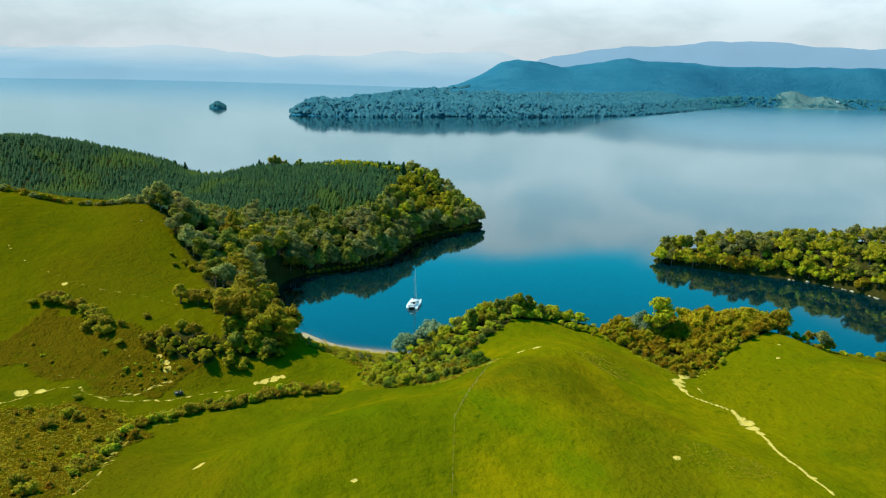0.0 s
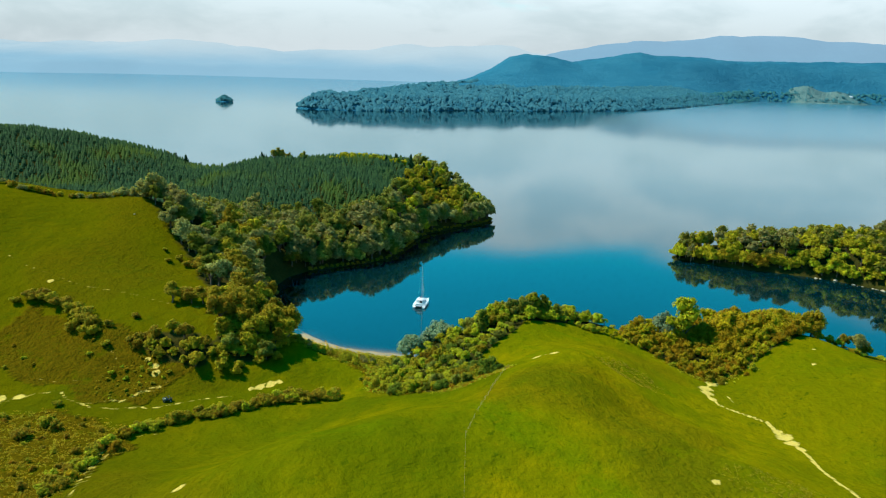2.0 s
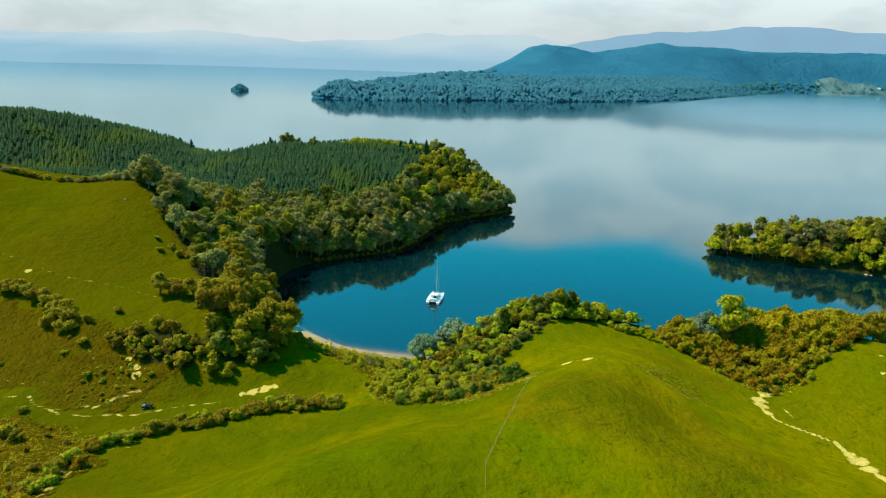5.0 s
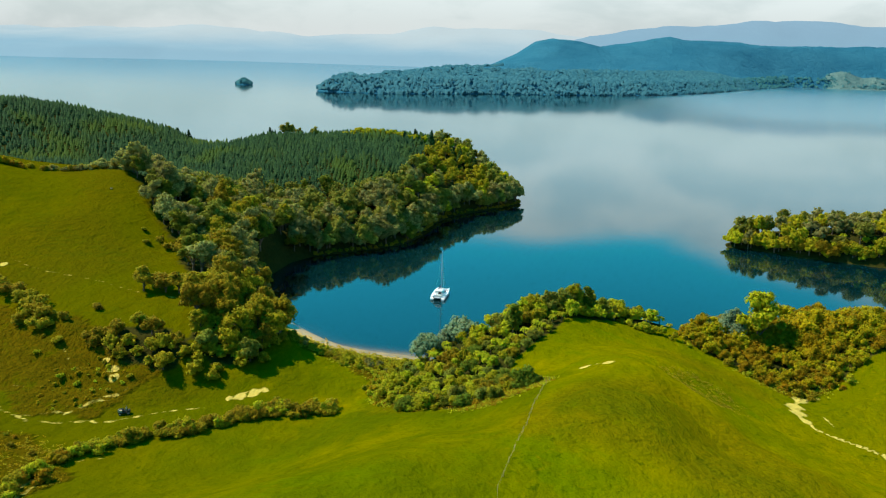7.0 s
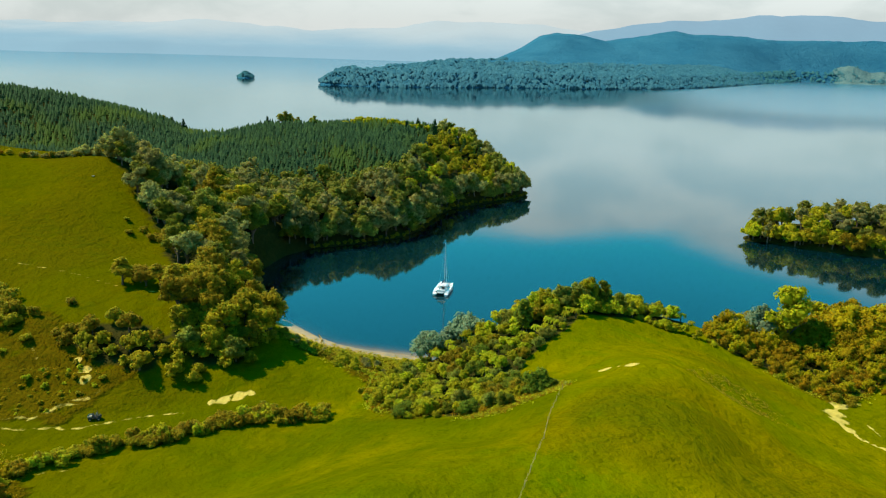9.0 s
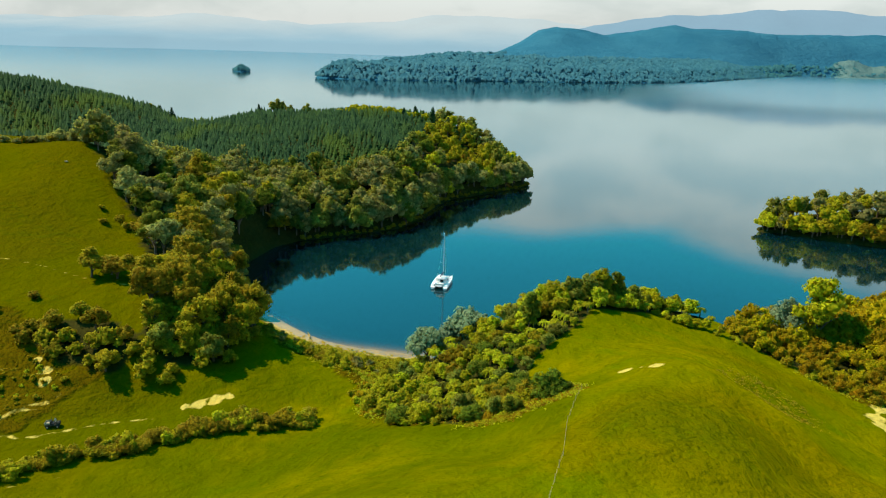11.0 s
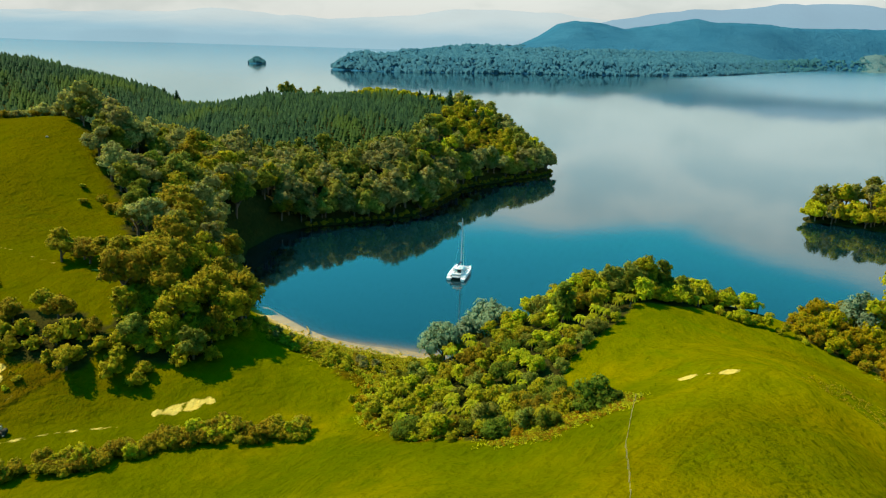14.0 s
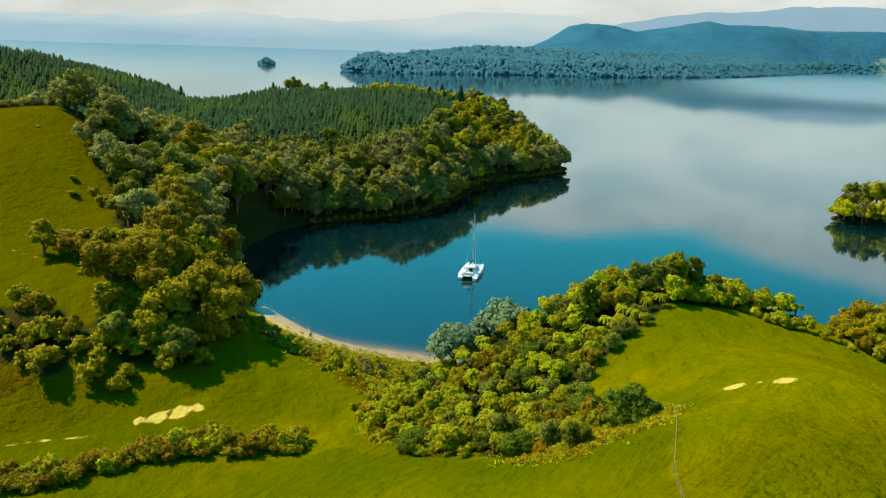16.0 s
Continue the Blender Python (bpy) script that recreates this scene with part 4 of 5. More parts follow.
def grove(name, spots, names, sizes, label):
    """A far wood as one sheet: trunks and crowns of its trees together."""
    verts, faces, mats, normals, base, slots = [], [], [], [], 0, []
    for x, y in spots:
        size = rng.uniform(*sizes)
        m = np.array(pose(x, y, ground_z(x, y) - 0.3, 0, 0, rng.uniform(0, 360)) @ Matrix.Diagonal((size, size, size * rng.uniform(0.88, 1.14), 1)))
        for ob in pick(*names).children:
            me = ob.data
            v = np.empty(len(me.vertices) * 3)
            me.vertices.foreach_get("co", v)
            nor = np.empty(len(me.vertices) * 3)
            me.vertices.foreach_get("normal", nor)
            if me.name in SOFT:
                nor = SOFT[me.name].ravel()
            verts.append(v.reshape(-1, 3) @ m[:3, :3].T + m[:3, 3])
            normals.append(nor.reshape(-1, 3) @ m[:3, :3].T)
            if me.materials[0] not in slots:
                slots.append(me.materials[0])
            polys = [[k + base for k in q.vertices] for q in me.polygons]
            faces += polys
            mats += [slots.index(me.materials[0])] * len(polys)
            base += len(v) // 3
    me = mesh(name, np.vstack(verts), faces)
    for mat in slots:
        me.materials.append(mat)
    me.polygons.foreach_set("material_index", np.array(mats, np.int32))
    nor = np.vstack(normals)
    soft_normals(me, nor / (np.linalg.norm(nor, axis=1, keepdims=True) + 1e-9))
    return tagged(new(name, me), label, "forest", kind="stuff")


under = scatter(WOODS["corner"], 2.9, 600) + scatter([(-104, 247), (-92, 241), (-72, 242), (-60, 248), (-57, 262), (-63, 268), (-66, 256), (-80, 248), (-94, 249)], 2.8, 300)
grove("wood_understorey", under, ("plain_olive", "plain_olive"), (0.7, 1.1), "dense olive undergrowth filling the lower edge of the wood")
shore_spots = []
for (ax, ay), (bx, by) in zip(COAST[11:21], COAST[12:22]):
    long = math.hypot(bx - ax, by - ay)
    for s in np.arange(1.5, long, 3.0):
        k, inset = s / long, rng.uniform(0.8, 1.8) / long
        shore_spots.append((ax + (bx - ax) * k - (by - ay) * inset, ay + (by - ay) * k + (bx - ax) * inset))
grove("shore_scrub", shore_spots, ("plain_olive", "plain_olive"), (0.35, 0.6), "dark low scrub hanging over the wooded shore")
# wooded point
front = scatter(WOODS["point"], 4.9, 3500)
BROOM = [(-45, 495), (-30, 478), (-14, 486), (0, 508), (0, 530), (-12, 552), (-32, 552), (-42, 530)]
broom = [bool(in_shape(np.array([x]), np.array([y]), BROOM)[0]) for x, y in front]
grove("headland_broom", [q for q, b in zip(front, broom) if b] + scatter(BROOM, 3.8, 500), ("plain_bush", "plain_bush", "far_gold", "plain_bush", "plain_olive"), (0.5, 0.95), "golden green broom and young trees on the headland's slope")
grove("headland_wood", [q for q, b in zip(front, broom) if not b and q[1] > 440], ("far_olive", "far_grey", "far_olive", "far_gold", "far_dark"), (0.6, 0.95), "mixed grey and green wood on the headland")
grove("inner_wood", [q for q, b in zip(front, broom) if not b and q[1] <= 440], ("far_olive", "far_grey", "far_grey", "far_dark", "far_olive"), (0.75, 1.15), "mixed olive and grey wood at the head of the bay")
# ridge thicket
for x, y in scatter(WOODS["ridge"], 2.5, 3500):
    top = y > 262 and x > 0
    if rng.random() < 0.24:
        set_down(pick("fern"), x, y, rng.uniform(0.6, 0.95), 1.6)
    else:
        set_down(pick("thicket", "thicket", "thicket", "thicket_moss", "thicket", "thicket_olive", "thicket", "thicket_dark"), x, y, rng.uniform(0.6, 1.05) * (1.25 if top else 1))
for x, y, s in ((7.8, 262, 1.25), (30.5, 280, 1.15), (52.7, 278, 0.36), (35.4, 281, 0.85), (39, 282, 0.6), (27, 276, 0.8), (22, 272, 0.9), (50, 290, 0.5), (16, 271, 0.75)):
    set_down(pick("dark"), x, y, s)
for x, y, s in ((14.4, 272, 0.78), (18.5, 274, 0.8), (22.4, 276, 0.86), (26, 278, 0.75), (11.5, 272, 0.6)):
    set_down(pick("moss", "gold"), x, y, s)
for x, y, s in ((-16, 269, 1.25), (-11.5, 271, 1.3), (-6, 273, 1.55)):
    set_down(pick("pale"), x, y, s)
for x, y, s in ((8.8, 217.5, 1.3), (12, 218.5, 0.6), (-4, 217, 0.85), (3, 213.5, 0.8)):
    set_down(pick("thicket_dark"), x, y, s)
# gully thicket
for x, y in scatter(WOODS["gully"], 2.5, 3200):
    core = 0.75 + 0.95 * min(1, max(0, (y - 262 - abs(x - 104) * 0.35) / 20))
    kind = pick("thicket_rust", "thicket_rust", "thicket_rust", "bush" if core < 1.1 else "thicket_rust")
    set_down(kind, x, y, rng.uniform(0.75, 1.0) * core, 0.4)
for x, y, k, s in ((83, 284, "gold", 1.4), (77, 288, "pale", 1.35), (72.5, 286, "thicket_rust", 1.1), (69, 288, "grey", 0.5), (131, 287, "olive", 0.95), (107, 285, "thicket_rust", 2.1), (99, 284, "thicket_rust", 2.0), (91, 285, "thicket_rust", 1.7), (112, 280, "thicket_rust", 1.7), (119, 291, "fern", 1.3), (126, 287, "olive", 0.75), (121, 290, "grey", 0.75), (113, 291, "gold", 0.6), (147, 284, "grey", 0.62), (143, 286, "olive", 0.5), (150, 284, "thicket_olive", 1.0), (178, 277, "olive", 0.5), (190, 273, "grey", 0.5), (168, 279, "bush", 1.2)):
    set_down(pick(k), x, y, s)
grove("gully_scrub", scatter([(68, 270), (76, 258), (84, 249), (98, 256), (113, 273), (100, 278), (84, 268)], 1.9, 420), ("heath", "bush", "shrub", "heath"), (0.6, 1.15), "olive and rusty scrub at the foot of the gully thicket")
for (ax, ay), (bx, by) in zip(((36, 282), (45, 279), (52, 276)), ((45, 279), (52, 276), (61, 273))):
    for k in range(6):
        s = (k + rng.uniform(0, 1)) / 6
        set_down(pick("bush", "thicket", "shrub"), ax + (bx - ax) * s + rng.normal(0, 0.8), ay + (by - ay) * s + 1 + rng.normal(0, 0.8), rng.uniform(0.5, 0.85))
row_fringe = [(128, 288), (140, 284), (152, 280), (170, 276), (195, 270)]
for (ax, ay), (bx, by) in zip(row_fringe[:-1], row_fringe[1:]):
    for k in range(7):
        s = rng.uniform(0, 1)
        set_down(pick("bush", "shrub", "thicket"), ax + (bx - ax) * s + rng.normal(0, 1.5), ay + (by - ay) * s + rng.normal(0, 1.5), rng.uniform(0.6, 1.0))
# spit
grove("spit_wood", scatter(WOODS["spit"], 5.4, 3000, lambda x, y: coast_distance(np.array([x]), np.array([y]))[0] < 32), ("far_gold", "far_olive", "far_gold", "far_grey"), (0.75, 1.0), "golden green wood on the low spit")
grove("spit_scrub", scatter(WOODS["spit"], 3.1, 3500, lambda x, y: 1 < coast_distance(np.array([x]), np.array([y]))[0] < 9 and y < 432), ("fern", "plain_bush", "plain_bush"), (0.8, 1.2), "golden bushes and bright ferns along the spit's shore")


def row(line, gap, width, names, sizes):
    """Shrubs along a line of the plan, unevenly."""
    for (ax, ay), (bx, by) in zip(line[:-1], line[1:]):
        n = max(1, int(math.hypot(bx - ax, by - ay) / gap))
        for k in range(n):
            s = (k + rng.uniform(0, 1)) / n
            set_down(pick(*names), ax + (bx - ax) * s + rng.normal(0, width), ay + (by - ay) * s + rng.normal(0, width), rng.uniform(*sizes))


row([(-36, 234), (-50, 231), (-60, 226), (-68, 220), (-80, 214)], 0.85, 1.5, ("shrub", "bush", "shrub", "shrub"), (0.9, 1.75))
row([(-80, 214), (-90, 204), (-92, 192), (-91, 178), (-87, 160)], 1.1, 1.6, ("shrub", "heath", "bush", "shrub"), (0.75, 1.35))
beach_line = np.array([(-62, 279), (-52, 270), (-40, 264), (-28, 260)], float)
along = rng.uniform(0, 1, 90)
grove("beach_scrub", np.stack([np.interp(along, (0, 0.33, 0.66, 1), beach_line[:, k]) for k in (0, 1)], -1) + rng.normal(0, 2.4, (90, 2)), ("shrub", "bush", "bush", "drab"), (0.4, 0.85), "dense low scrub behind the beach")
row([(-30, 256), (-27, 240), (-18, 229), (-8, 220), (2, 214)], 1.3, 1.8, ("bush", "heath", "bush", "bush"), (0.4, 0.8))
row([(-226, 330), (-203, 339), (-186, 347), (-172, 353), (-158, 357)], 1.6, 1.2, ("shrub", "heath", "drab"), (0.8, 1.5))
row([(-160, 356), (-152, 357), (-146, 354)], 2.2, 0.8, ("shrub", "drab"), (1.8, 2.6))
for x, y, s in ((-154, 271, 2.0), (-150, 272, 1.9), (-147, 270, 2.2), (-141, 268, 2.4), (-136, 265, 2.2), (-130, 261, 2.8), (-126, 257, 2.6), (-124, 253, 2.1), (-131, 255, 1.8), (-119, 256, 1.2), (-112, 262, 1.2), (-108, 249, 1.4),
                (-103, 251, 1.6), (-105, 247, 1.5), (-116, 248, 1.0), (-158, 268, 1.3), (-117, 316, 1.2), (-113, 313, 1.4), (-110, 315, 1.2), (-120, 311, 0.9), (-124, 318, 0.7), (-112, 204, 1.5), (-109, 203, 1.3), (-116, 217, 1.0), (-114, 196, 1.6), (-92, 150, 1.6), (-96, 152, 1.5)):
    set_down(pick("shrub"), x, y, s)
grove("heath_scrub", scatter(ROUGH[1], 4.2, 170), ("heath", "bush", "shrub", "shrub"), (0.4, 1.0), "rusty and olive scrub covering the low slope")
grove("bank_scrub", scatter([(-112, 228), (-104, 223), (-95, 226), (-90, 238), (-99, 245), (-112, 240)], 1.7, 240), ("heath", "heath", "bush", "shrub"), (0.2, 0.6), "low brown scrub and bracken on the broken bank")
for shape, n in ((ROUGH[0], 16), (ROUGH[1], 36), (ROUGH[2], 16)):
    for x, y in scatter(shape, 2.2, n):
        set_down(pick("heath", "heath", "bush", "shrub"), x, y, rng.uniform(0.3, 0.75))


def tussocks(name, shape, count, mats, tall, label):
    """Uncountable low growth: tufts of a few leaning blades."""
    px, py = np.array(shape).T
    x, y = rng.uniform(px.min(), px.max(), count), rng.uniform(py.min(), py.max(), count)
    ok = in_shape(x, y, shape)
    x, y = x[ok] + rng.normal(0, 1.3, ok.sum()), y[ok] + rng.normal(0, 1.3, ok.sum())
    z = height(x, y)
    n = 12
    at = np.repeat(np.stack([x, y, z], -1), n, 0) + rng.normal(0, 0.28, (len(x) * n, 3)) * (1, 1, 0.3) + (0, 0, tall * 0.5)
    out = sphere_points(len(at))
    out[:, 2] = np.abs(out[:, 2]) + 0.3
    v, f, nor = leaves(at, out, tall * 0.5, 0.5)
    me = mesh(name, v, f, mats)
    nor = nor * 0.5 + (0, 0, 0.8)
    return tagged(new(name, soft_normals(me, nor / np.linalg.norm(nor, axis=1, keepdims=True))), label, "undergrowth", kind="stuff")


for shape, count, leaf, tall, label in ((ROUGH[1], 2300, "rust", 0.30, "rusty bracken and rough tussocks"), (ROUGH[1], 2200, "olive", 0.28, "rough olive tussock grass"),
                                        (ROUGH[2], 1300, "rust", 0.34, "orange bracken at the thicket's foot"), (ROUGH[2], 1500, "fern", 0.4, "bright fern at the thicket's foot"), (ROUGH[3], 1500, "rust", 0.3, "orange bracken by the fence corner"), (ROUGH[3], 2600, "gold", 0.3, "golden bracken by the fence corner"), (ROUGH[4], 1500, "gold", 0.36, "golden scrub grass behind the beach"), (ROUGH[4], 1300, "fern", 0.4, "bright green fern scrub behind the beach"),
                                        ([(41, 232), (44, 218), (52, 219), (61, 229), (56, 237), (48, 238)], 420, "olive", 0.26, "dark rush tufts on the grazed slope"), ([(52, 158), (60, 148), (72, 146), (72, 158), (60, 162)], 330, "olive", 0.22, "dark rush tufts on the knoll"),
                                        (ROUGH[5], 900, "gold", 0.35, "rough grass at the gully head")):
    tussocks("undergrowth", shape, count, LEAF[leaf], tall, label)

# pine plantation: far woods, one sheet
px, py = [], []
for gx0 in np.arange(-440, 0, 2.4):
    for gy0 in np.arange(375, 690, 2.4):
        px.append(gx0 + rng.normal(0, 0.8))
        py.append(gy0 + rng.normal(0, 0.8))
px, py = np.array(px), np.array(py)
ok = in_shape(px, py, PINES) & (coast_distance(px, py) > 5)
px, py = px[ok], py[ok]
pv, pf, pn = [], [], []
models = []
for _ in range(6):
    me = pine_mesh(1.5, 4.0, 3, None, 4, "model")
    models.append((np.array([q.co for q in me.vertices]), np.array([q.vertices for q in me.polygons])))
    bpy.data.meshes.remove(me)
base = 0
pz = height(px, py)
pieces = []
for k in range(len(px)):
    v, f = models[rng.integers(6)]
    s = rng.uniform(0.6, 1.35)
    pv.append(v * (s, s, s * rng.uniform(0.85, 1.15)) + (px[k], py[k], pz[k] - 0.4))
    pf.append(f + base)
    pn.append(v)
    base += len(v)
pine_out = np.vstack([v * (0.35, 0.35, 0) for v in pn]) + (0, 0, 0.75)
tagged(new("pine_plantation", soft_normals(mesh("pine_plantation", np.vstack(pv), np.vstack(pf), LEAF["pine"]), pine_out / np.linalg.norm(pine_out, axis=1, keepdims=True))), "dense dark green pine plantation on the headland hills", "forest", kind="stuff")
crest = [(x, 553 - 0.06 * abs(x + 70) + rng.normal(0, 2.2)) for x in rng.uniform(-98, -44, 55)]
grove("crest_scrub", crest, ("plain_bush", "plain_bush"), (0.7, 1.1), "bright green bushes along the headland's crest")
for x, y, s in ((-138, 556, 0.95), (-134, 557, 0.75), (-129, 556, 0.62), (-118, 557, 0.68), (-222, 566, 0.5)):
    set_down(pick("moss"), x, y, s)
for x, y, s in ((-148, 556, 0.75), (-214, 562, 0.62), (-207, 562, 0.85), (-210, 600, 1.0), (-50, 551, 0.8), (-45, 552, 0.62), (-40, 551, 1.0), (-35, 550, 0.7), (-30, 548, 0.95), (-25, 547, 0.75), (-20, 544, 0.9), (-15, 542, 0.85), (-10, 540, 0.95), (-5, 538, 0.8), (0, 534, 0.9), (5, 530, 0.85), (9, 526, 0.8), (-57, 549, 0.6)):
    set_down(pick("pine"), x, y, s * (1.35 if x > -60 else 1.2), tall=0.72)
for kind in sum(KINDS.values(), []):
    for ob in list(kind.children):
        bpy.data.objects.remove(ob)
    bpy.data.objects.remove(kind)


# ---- boat ----
WHITE = plain("white_gelcoat", (0.74, 0.75, 0.74), (0.82, 0.82, 0.80), 1.5, 0.25, depth=0.003, spec=0.5)
GREY_DECK = plain("grey_deck", (0.42, 0.44, 0.45), (0.55, 0.56, 0.56), 3.0, 0.7)
BLACK = plain("dark_trim", (0.012, 0.013, 0.015), (0.03, 0.03, 0.035), 3.0, 0.4)
ALLOY = plain("bare_aluminium", (0.60, 0.61, 0.62), (0.72, 0.73, 0.74), 4.0, 0.35, 0.6)
CANVAS = plain("navy_canvas", (0.012, 0.018, 0.045), (0.025, 0.035, 0.075), 4.0, 0.85)
TIMBER = plain("weathered_timber", (0.20, 0.16, 0.06), (0.36, 0.29, 0.12), 3.0, 0.9, depth=0.03, spec=0.1)
STONE = plain("pale_stone", (0.20, 0.17, 0.11), (0.42, 0.37, 0.26), 1.2, 0.9, depth=0.15)
RUBBER = plain("tyre_rubber", (0.015, 0.015, 0.015), (0.03, 0.03, 0.03), 5.0, 0.9)
DRAB = plain("drab_paint", (0.03, 0.03, 0.022), (0.055, 0.055, 0.04), 3.0, 0.8, spec=0.15)


def from_bm(bm, mat, name, bevel=0.0, smooth=False):
    if bevel:
        bmesh.ops.bevel(bm, geom=list(bm.edges), offset=bevel, segments=2, affect="EDGES", clamp_overlap=True)
    me = bpy.data.meshes.new(name)
    bm.to_mesh(me)
    bm.free()
    me.materials.append(mat)
    if smooth:
        me.shade_smooth()
    return me


def block(name, size, at, mat, bevel=0.03, taper=1.0, lean=0.0):
    """A box with softened edges, narrower towards its top if tapered."""
    bm = bmesh.new()
    bmesh.ops.create_cube(bm, size=1)
    for v in bm.verts:
        k = taper if v.co.z > 0 else 1
        v.co = Vector((v.co.x * size[0] * k + at[0], v.co.y * size[1] * k + at[1] + (lean if v.co.z > 0 else 0), v.co.z * size[2] + at[2]))
    return from_bm(bm, mat, name, bevel)


def tube(name, points, radius, mat, sides=8):
    radii = radius if isinstance(radius, (list, tuple)) else [radius] * len(points)
    v, f = stem(points, radii, sides)
    n = len(v)
    f = f + [list(range(sides))[::-1], list(range(n - sides, n))]
    return mesh(name, v, f, mat, False)


def loft(name, sections, mat):
    """A skin over closed cross-sections of equal length."""
    n = len(sections[0])
    v = [p for s in sections for p in s]
    f = [[k * n + j, k * n + (j + 1) % n, (k + 1) * n + (j + 1) % n, (k + 1) * n + j] for k in range(len(sections) - 1) for j in range(n)]
    f += [list(range(n))[::-1], [(len(sections) - 1) * n + j for j in range(n)]]
    return mesh(name, v, f, mat, False)


def hull(x):
    out = []
    for y, wide, deck, keel in ((0.0, 0.62, 0.55, -0.15), (0.9, 0.70, 0.75, -0.4), (1.2, 0.72, 1.25, -0.45), (4, 0.80, 1.35, -0.55), (8, 0.72, 1.45, -0.5), (10.3, 0.40, 1.55, -0.4), (11.6, 0.06, 1.62, -0.1)):
        out.append([(x - wide, y, deck), (x - wide, y, 0.35), (x - wide * 0.72, y, 0.0), (x, y, keel), (x + wide * 0.72, y, 0.0), (x + wide, y, 0.35), (x + wide, y, deck), (x, y, deck + 0.06)])
    return loft("hull", out, WHITE)


def catamaran(m):
    boat = tagged(new("catamaran"), "white sailing catamaran with a bare mast at anchor", "boat")
    for x in (-2.05, 2.05):
        h = part("hull", hull(x), boat)
        part("waterline_stripe", block("stripe", (0.02, 8.5, 0.12), (x + (0.79 if x > 0 else -0.79), 4.6, 0.42), CANVAS, 0.0), h, "dark blue waterline stripe")
        part("stern_step", block("step", (1.1, 0.7, 0.06), (x, 0.42, 0.62), GREY_DECK), h)
        part("hatch", block("hatch", (0.6, 0.6, 0.05), (x, 8.4, 1.55), BLACK), h, "dark smoked deck hatch")
    part("bridge_deck", block("bridge_deck", (3.2, 6.6, 0.55), (0, 4.5, 1.05), WHITE, 0.06), boat)
    part("cockpit_floor", block("cockpit_floor", (2.9, 2.4, 0.05), (0, 2.35, 1.36), GREY_DECK, 0.01), boat, "grey non-slip cockpit floor")
    cabin = part("cabin", block("cabin", (4.0, 3.6, 1.0), (0, 5.6, 1.85), WHITE, 0.15, 0.78, -0.1), boat)
    part("windscreen", block("windscreen", (3.3, 0.05, 0.45), (0, 7.24, 1.95), BLACK, 0.01, 0.92, -0.12), cabin, "dark cabin front window")
    for x in (-1, 1):
        part("side_window", block("side_window", (0.05, 2.4, 0.42), (1.82 * x, 5.6, 1.92), BLACK, 0.01), cabin, "dark cabin side window")
    part("cabin_door", block("cabin_door", (1.1, 0.05, 0.85), (0.2, 3.85, 1.82), BLACK, 0.01), cabin, "dark cabin doorway")
    part("coach_roof", block("coach_roof", (3.0, 3.0, 0.10), (0, 5.45, 2.4), WHITE, 0.04, 0.95), cabin)
    part("cockpit_bench", block("cockpit_bench", (2.8, 0.6, 0.42), (0, 1.35, 1.55), WHITE, 0.05), boat)
    for x in (-1, 1):
        part("side_bench", block("side_bench", (0.55, 2.0, 0.42), (1.25 * x, 2.6, 1.55), WHITE, 0.05), boat)
    part("helm_wheel", tube("helm_wheel", [(1.1 + 0.4 * math.cos(a), 3.5, 2.05 + 0.4 * math.sin(a)) for a in np.linspace(0, 6.28, 13)], 0.025, ALLOY, 5), boat, "polished steel helm wheel")
    bimini = part("bimini", block("bimini", (2.9, 1.9, 0.07), (0, 2.9, 3.15), WHITE, 0.03, 0.95), boat, "white cockpit sun roof")
    for x in (-1.35, 1.35):
        for y in (2.05, 3.75):
            part("bimini_post", tube("bimini_post", [(x, y, 1.4), (x, y, 3.13)], 0.03, ALLOY, 6), bimini)
    for x in (-2.4, 2.4):
        rail = part("guard_rail", tube("guard_rail", [(x, 1.3, 1.9), (x, 4, 2.0), (x, 8, 2.05), (x * 0.93, 10.9, 2.15)], 0.02, ALLOY, 5), boat)
        for y in (1.3, 3.0, 5.0, 7.0, 9.0, 10.8):
            part("stanchion", tube("stanchion", [(x, y, 1.3), (x, y, 1.95 + 0.02 * y)], 0.02, ALLOY, 5), rail)
    part("crossbeam", tube("crossbeam", [(-2.1, 10.7, 1.5), (2.1, 10.7, 1.5)], 0.09, ALLOY, 8), boat)
    part("trampoline", block("trampoline", (2.7, 2.7, 0.03), (0, 9.25, 1.42), GREY_DECK, 0.0), boat, "grey net trampoline")
    mast = part("mast", tube("mast", [(0, 6.8, 2.3), (0, 6.75, 9), (0, 6.65, 17.3)], [0.15, 0.14, 0.11], ALLOY, 8), boat, "tall bare aluminium mast")
    for z, r in ((7.2, 1.0), (12.2, 0.75)):
        part("spreader", tube("spreader", [(-r, 6.55, z), (0, 6.75, z + 0.05), (r, 6.55, z)], 0.035, ALLOY, 6), mast)
    for x in (-2.3, 2.3):
        part("shroud", tube("shroud", [(x, 6.0, 1.5), (x * 0.44, 6.55, 7.2), (x * 0.33, 6.55, 12.2), (0, 6.66, 16.8)], 0.014, ALLOY, 4), mast)
    part("forestay", tube("forestay", [(0, 10.7, 1.6), (0, 6.7, 16.5)], 0.05, WHITE, 6), mast, "furled white headsail on its stay")
    boom = part("boom", tube("boom", [(0, 6.7, 3.6), (0, 1.9, 3.75)], 0.09, ALLOY, 8), boat)
    part("sail_cover", tube("sail_cover", [(0, 6.6, 3.85), (0, 4.5, 3.95), (0, 2.2, 3.9)], [0.26, 0.22, 0.14], CANVAS, 8), boom, "navy sail cover along the boom")
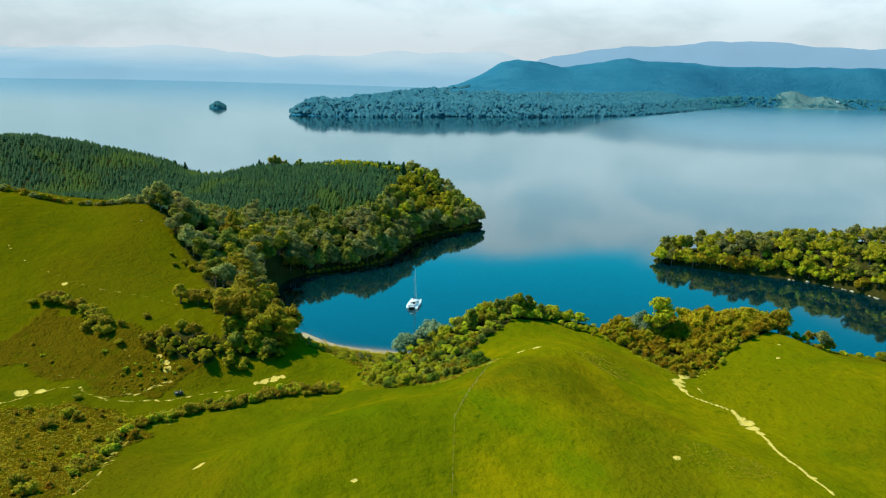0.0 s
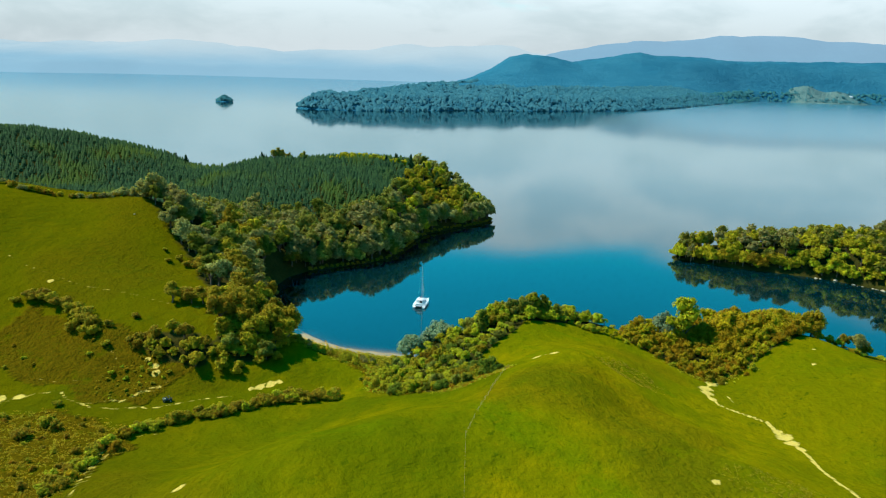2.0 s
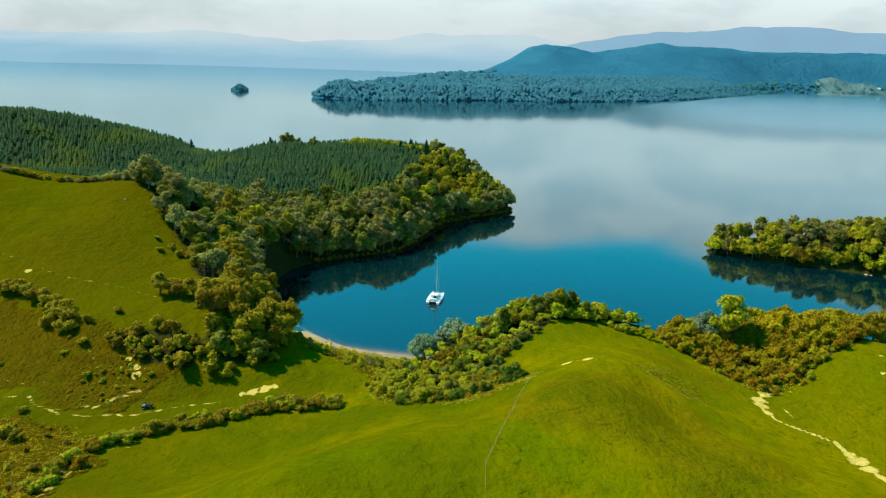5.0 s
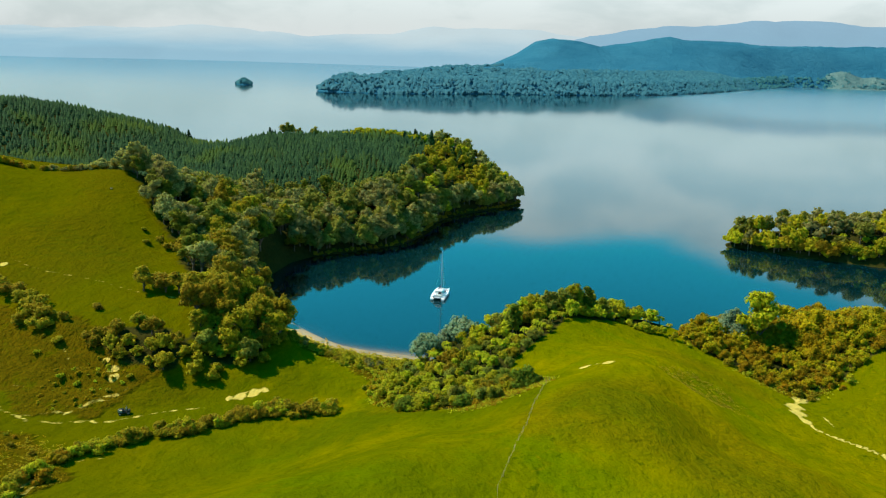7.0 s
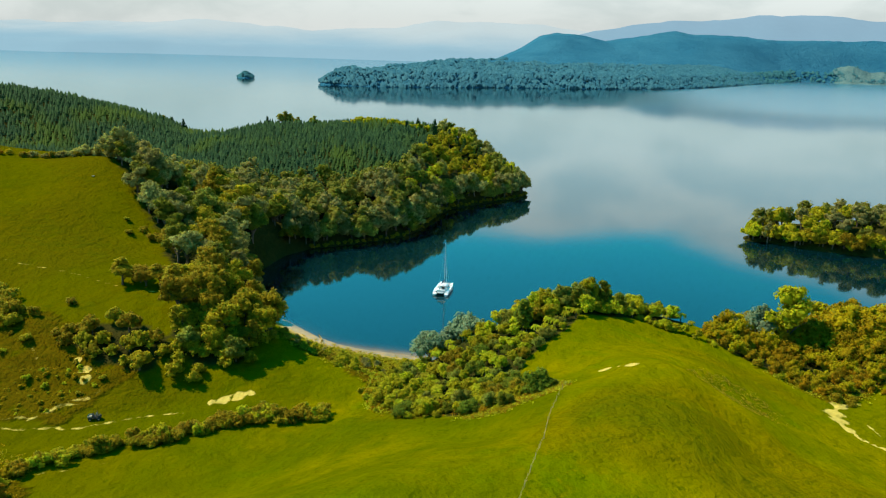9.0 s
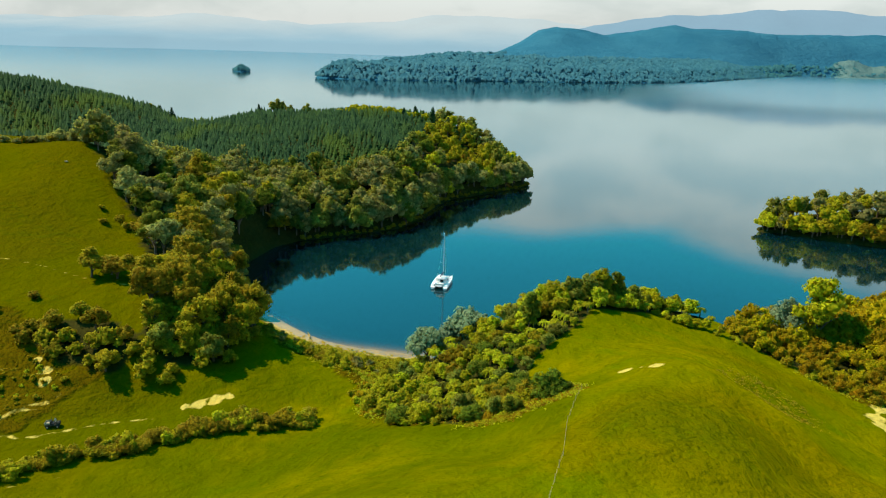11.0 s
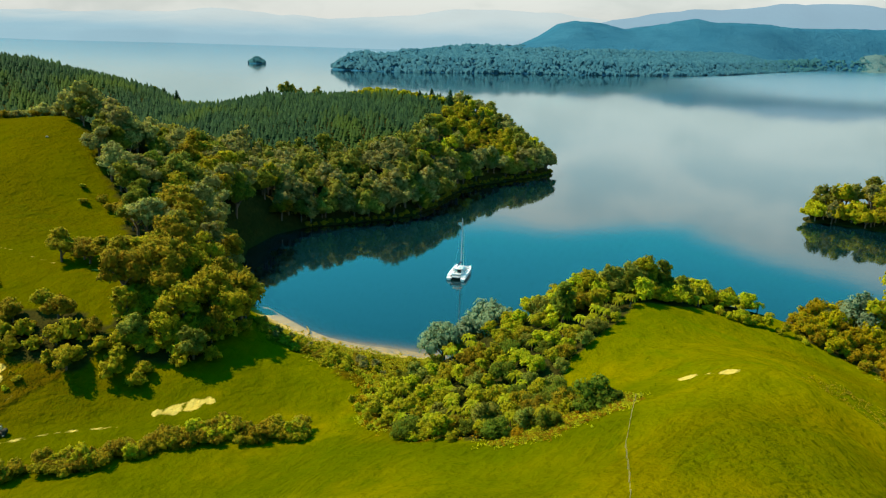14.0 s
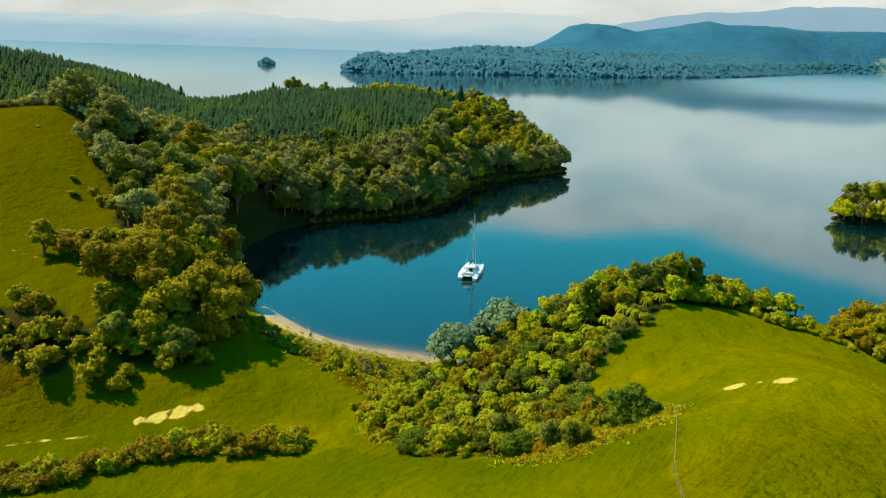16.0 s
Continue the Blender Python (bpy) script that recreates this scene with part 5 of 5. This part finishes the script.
    dinghy = part("dinghy", tube("dinghy", [(-1.2, 0.25, 1.15), (-1.1, -0.35, 1.2), (0.9, -0.4, 1.2), (1.3, 0.0, 1.22), (0.9, 0.35, 1.2), (-1.2, 0.25, 1.15)], 0.19, GREY_DECK, 7), boat, "grey inflatable dinghy slung across the stern")
    part("outboard", block("outboard", (0.3, 0.35, 0.6), (-1.3, 0.0, 1.35), BLACK, 0.05), dinghy, "black outboard motor")
    boat.matrix_world = m
    return boat


catamaran(pose(-18.0, 327.5, 0, 0, 0, -9))



# ---- farm things ----
def farm_buggy(m):
    car = tagged(new("farm_buggy"), "small dark open farm buggy parked on the track", "vehicle")
    part("chassis", block("chassis", (1.3, 2.7, 0.35), (0, 0, 0.6), DRAB, 0.06), car)
    part("bonnet", block("bonnet", (1.2, 0.8, 0.35), (0, 1.0, 0.93), DRAB, 0.1, 0.85), car)
    part("cargo_tray", block("cargo_tray", (1.4, 1.0, 0.12), (0, -0.85, 0.86), STONE, 0.02), car, "pale cargo tray")
    for x in (-0.68, 0.68):
        part("tray_side", block("tray_side", (0.05, 1.0, 0.3), (x, -0.85, 1.05), STONE, 0.01), car)
    part("tailgate", block("tailgate", (1.3, 0.05, 0.3), (0, -1.34, 1.05), STONE, 0.01), car)
    part("seat", block("seat", (1.15, 0.5, 0.18), (0, 0.05, 0.88), BLACK, 0.05), car)
    part("seat_back", block("seat_back", (1.15, 0.15, 0.5), (0, -0.25, 1.15), BLACK, 0.05), car)
    part("windscreen", block("windscreen", (1.15, 0.04, 0.55), (0, 0.62, 1.38), ALLOY, 0.01, 0.95, -0.15), car, "bright tilted windscreen")
    for x in (-0.6, 0.6):
        part("roll_bar", tube("roll_bar", [(x, 0.7, 1.0), (x, 0.5, 1.8), (x, -0.3, 1.85), (x, -0.35, 0.9)], 0.035, BLACK, 6), car)
    for x in (-0.68, 0.68):
        for y in (-0.9, 0.95):
            wheel = part("wheel", tube("wheel", [(x - 0.13, y, 0.33), (x - 0.09, y, 0.33), (x + 0.09, y, 0.33), (x + 0.13, y, 0.33)], [0.24, 0.33, 0.33, 0.24], RUBBER, 14), car)
            part("rim", tube("rim", [(x - 0.135, y, 0.33), (x + 0.135, y, 0.33)], 0.15, ALLOY, 10), wheel)
    car.matrix_world = m
    return car


farm_buggy(pose(-87.3, 226.2, ground_z(-87.3, 226.2) + 0.03, 0, 0, -72))


def fence(line, gap, label):
    ob = tagged(new("fence"), label, "fence")
    posts = []
    for (ax, ay), (bx, by) in zip(line[:-1], line[1:]):
        n = max(1, round(math.hypot(bx - ax, by - ay) / gap))
        posts += [(ax + (bx - ax) * k / n, ay + (by - ay) * k / n) for k in range(n)]
    posts.append(line[-1])
    me = tube("post", [(0, 0, -0.5), (0, 0, 0.6), (0, 0, 1.05)], [0.055, 0.05, 0.045], TIMBER, 7)
    for x, y in posts:
        part("post", me, ob, m=pose(x, y, ground_z(x, y), rng.uniform(-3, 3), rng.uniform(-3, 3), rng.uniform(0, 360)))
    for z in (0.3, 0.6, 0.92):
        part("wire", tube("wire", [(x, y, ground_z(x, y) + z) for x, y in posts], 0.008, TIMBER, 3), ob)
    return ob


fence([(14.2, 215.4), (12.0, 206), (9.7, 196), (7.4, 180), (4.8, 168), (2.2, 157), (2.1, 140), (2.0, 124), (1.5, 96)], 4.0, "wire stock fence with weathered timber posts on pasture")

log = tagged(new("driftwood_log", tube("driftwood_log", [(0, 0, 0.1), (-0.5, 1.6, 0.22), (-1.4, 3.4, 0.15), (-1.9, 4.6, -0.1)], [0.2, 0.17, 0.12, 0.05], TIMBER, 8)), "dark driftwood log lying at the beach edge", "log")
log.location = (-49.0, 281.2, 0.15)

stone_shapes = [mesh("rock", *lumps([(0, 0, 0)], [1.0], LUMP2, 0.10, 0.65), STONE) for _ in range(4)]


def rock(x, y, r, label, group=""):
    ob = tagged(new("rock", stone_shapes[rng.integers(4)]), label, "rock", group)
    ob.matrix_world = pose(x, y, max(ground_z(x, y), -0.2) + 0.15 * r, 0, 0, rng.uniform(0, 360)) @ Matrix.Diagonal((r, r * rng.uniform(0.7, 1.2), r, 1))


rock(-143, 333.5, 0.45, "pale boulder lying on the grass hill")
for k in range(26):
    s = rng.uniform(0, 1)
    q = rng.integers(43, 48)
    a, b = COAST[q], COAST[q + 1]
    rock(*(a + (b - a) * s + rng.normal(0, 0.8, 2)), rng.uniform(0.35, 1.0), "pale stone at the wooded water's edge", "shore stones")


def far_house(x, y, z, wide):
    ob = tagged(new("house"), "small white house on the far green hill", "house", "far houses")
    part("wall", block("wall", (wide, 8, 5), (0, 0, 2.5), WHITE, 0.05), ob)
    v = [(-wide / 2 - 0.5, -4.5, 5), (wide / 2 + 0.5, -4.5, 5), (wide / 2 + 0.5, 4.5, 5), (-wide / 2 - 0.5, 4.5, 5), (-wide / 2 - 0.5, 0, 8), (wide / 2 + 0.5, 0, 8)]
    part("roof", mesh("roof", v, [[0, 1, 5, 4], [2, 3, 4, 5], [1, 2, 5], [3, 0, 4], [3, 2, 1, 0]], GREY_DECK), ob)
    for k in (-0.25, 0.25):
        part("window", block("window", (1.4, 0.1, 1.4), (wide * k, -4.04, 2.6), BLACK, 0.0), ob)
    ob.location = (x, y, z)


far_house(1540, 3105, 24, 16)
far_house(1572, 3110, 20, 12)
far_house(1700, 3090, 10, 18)
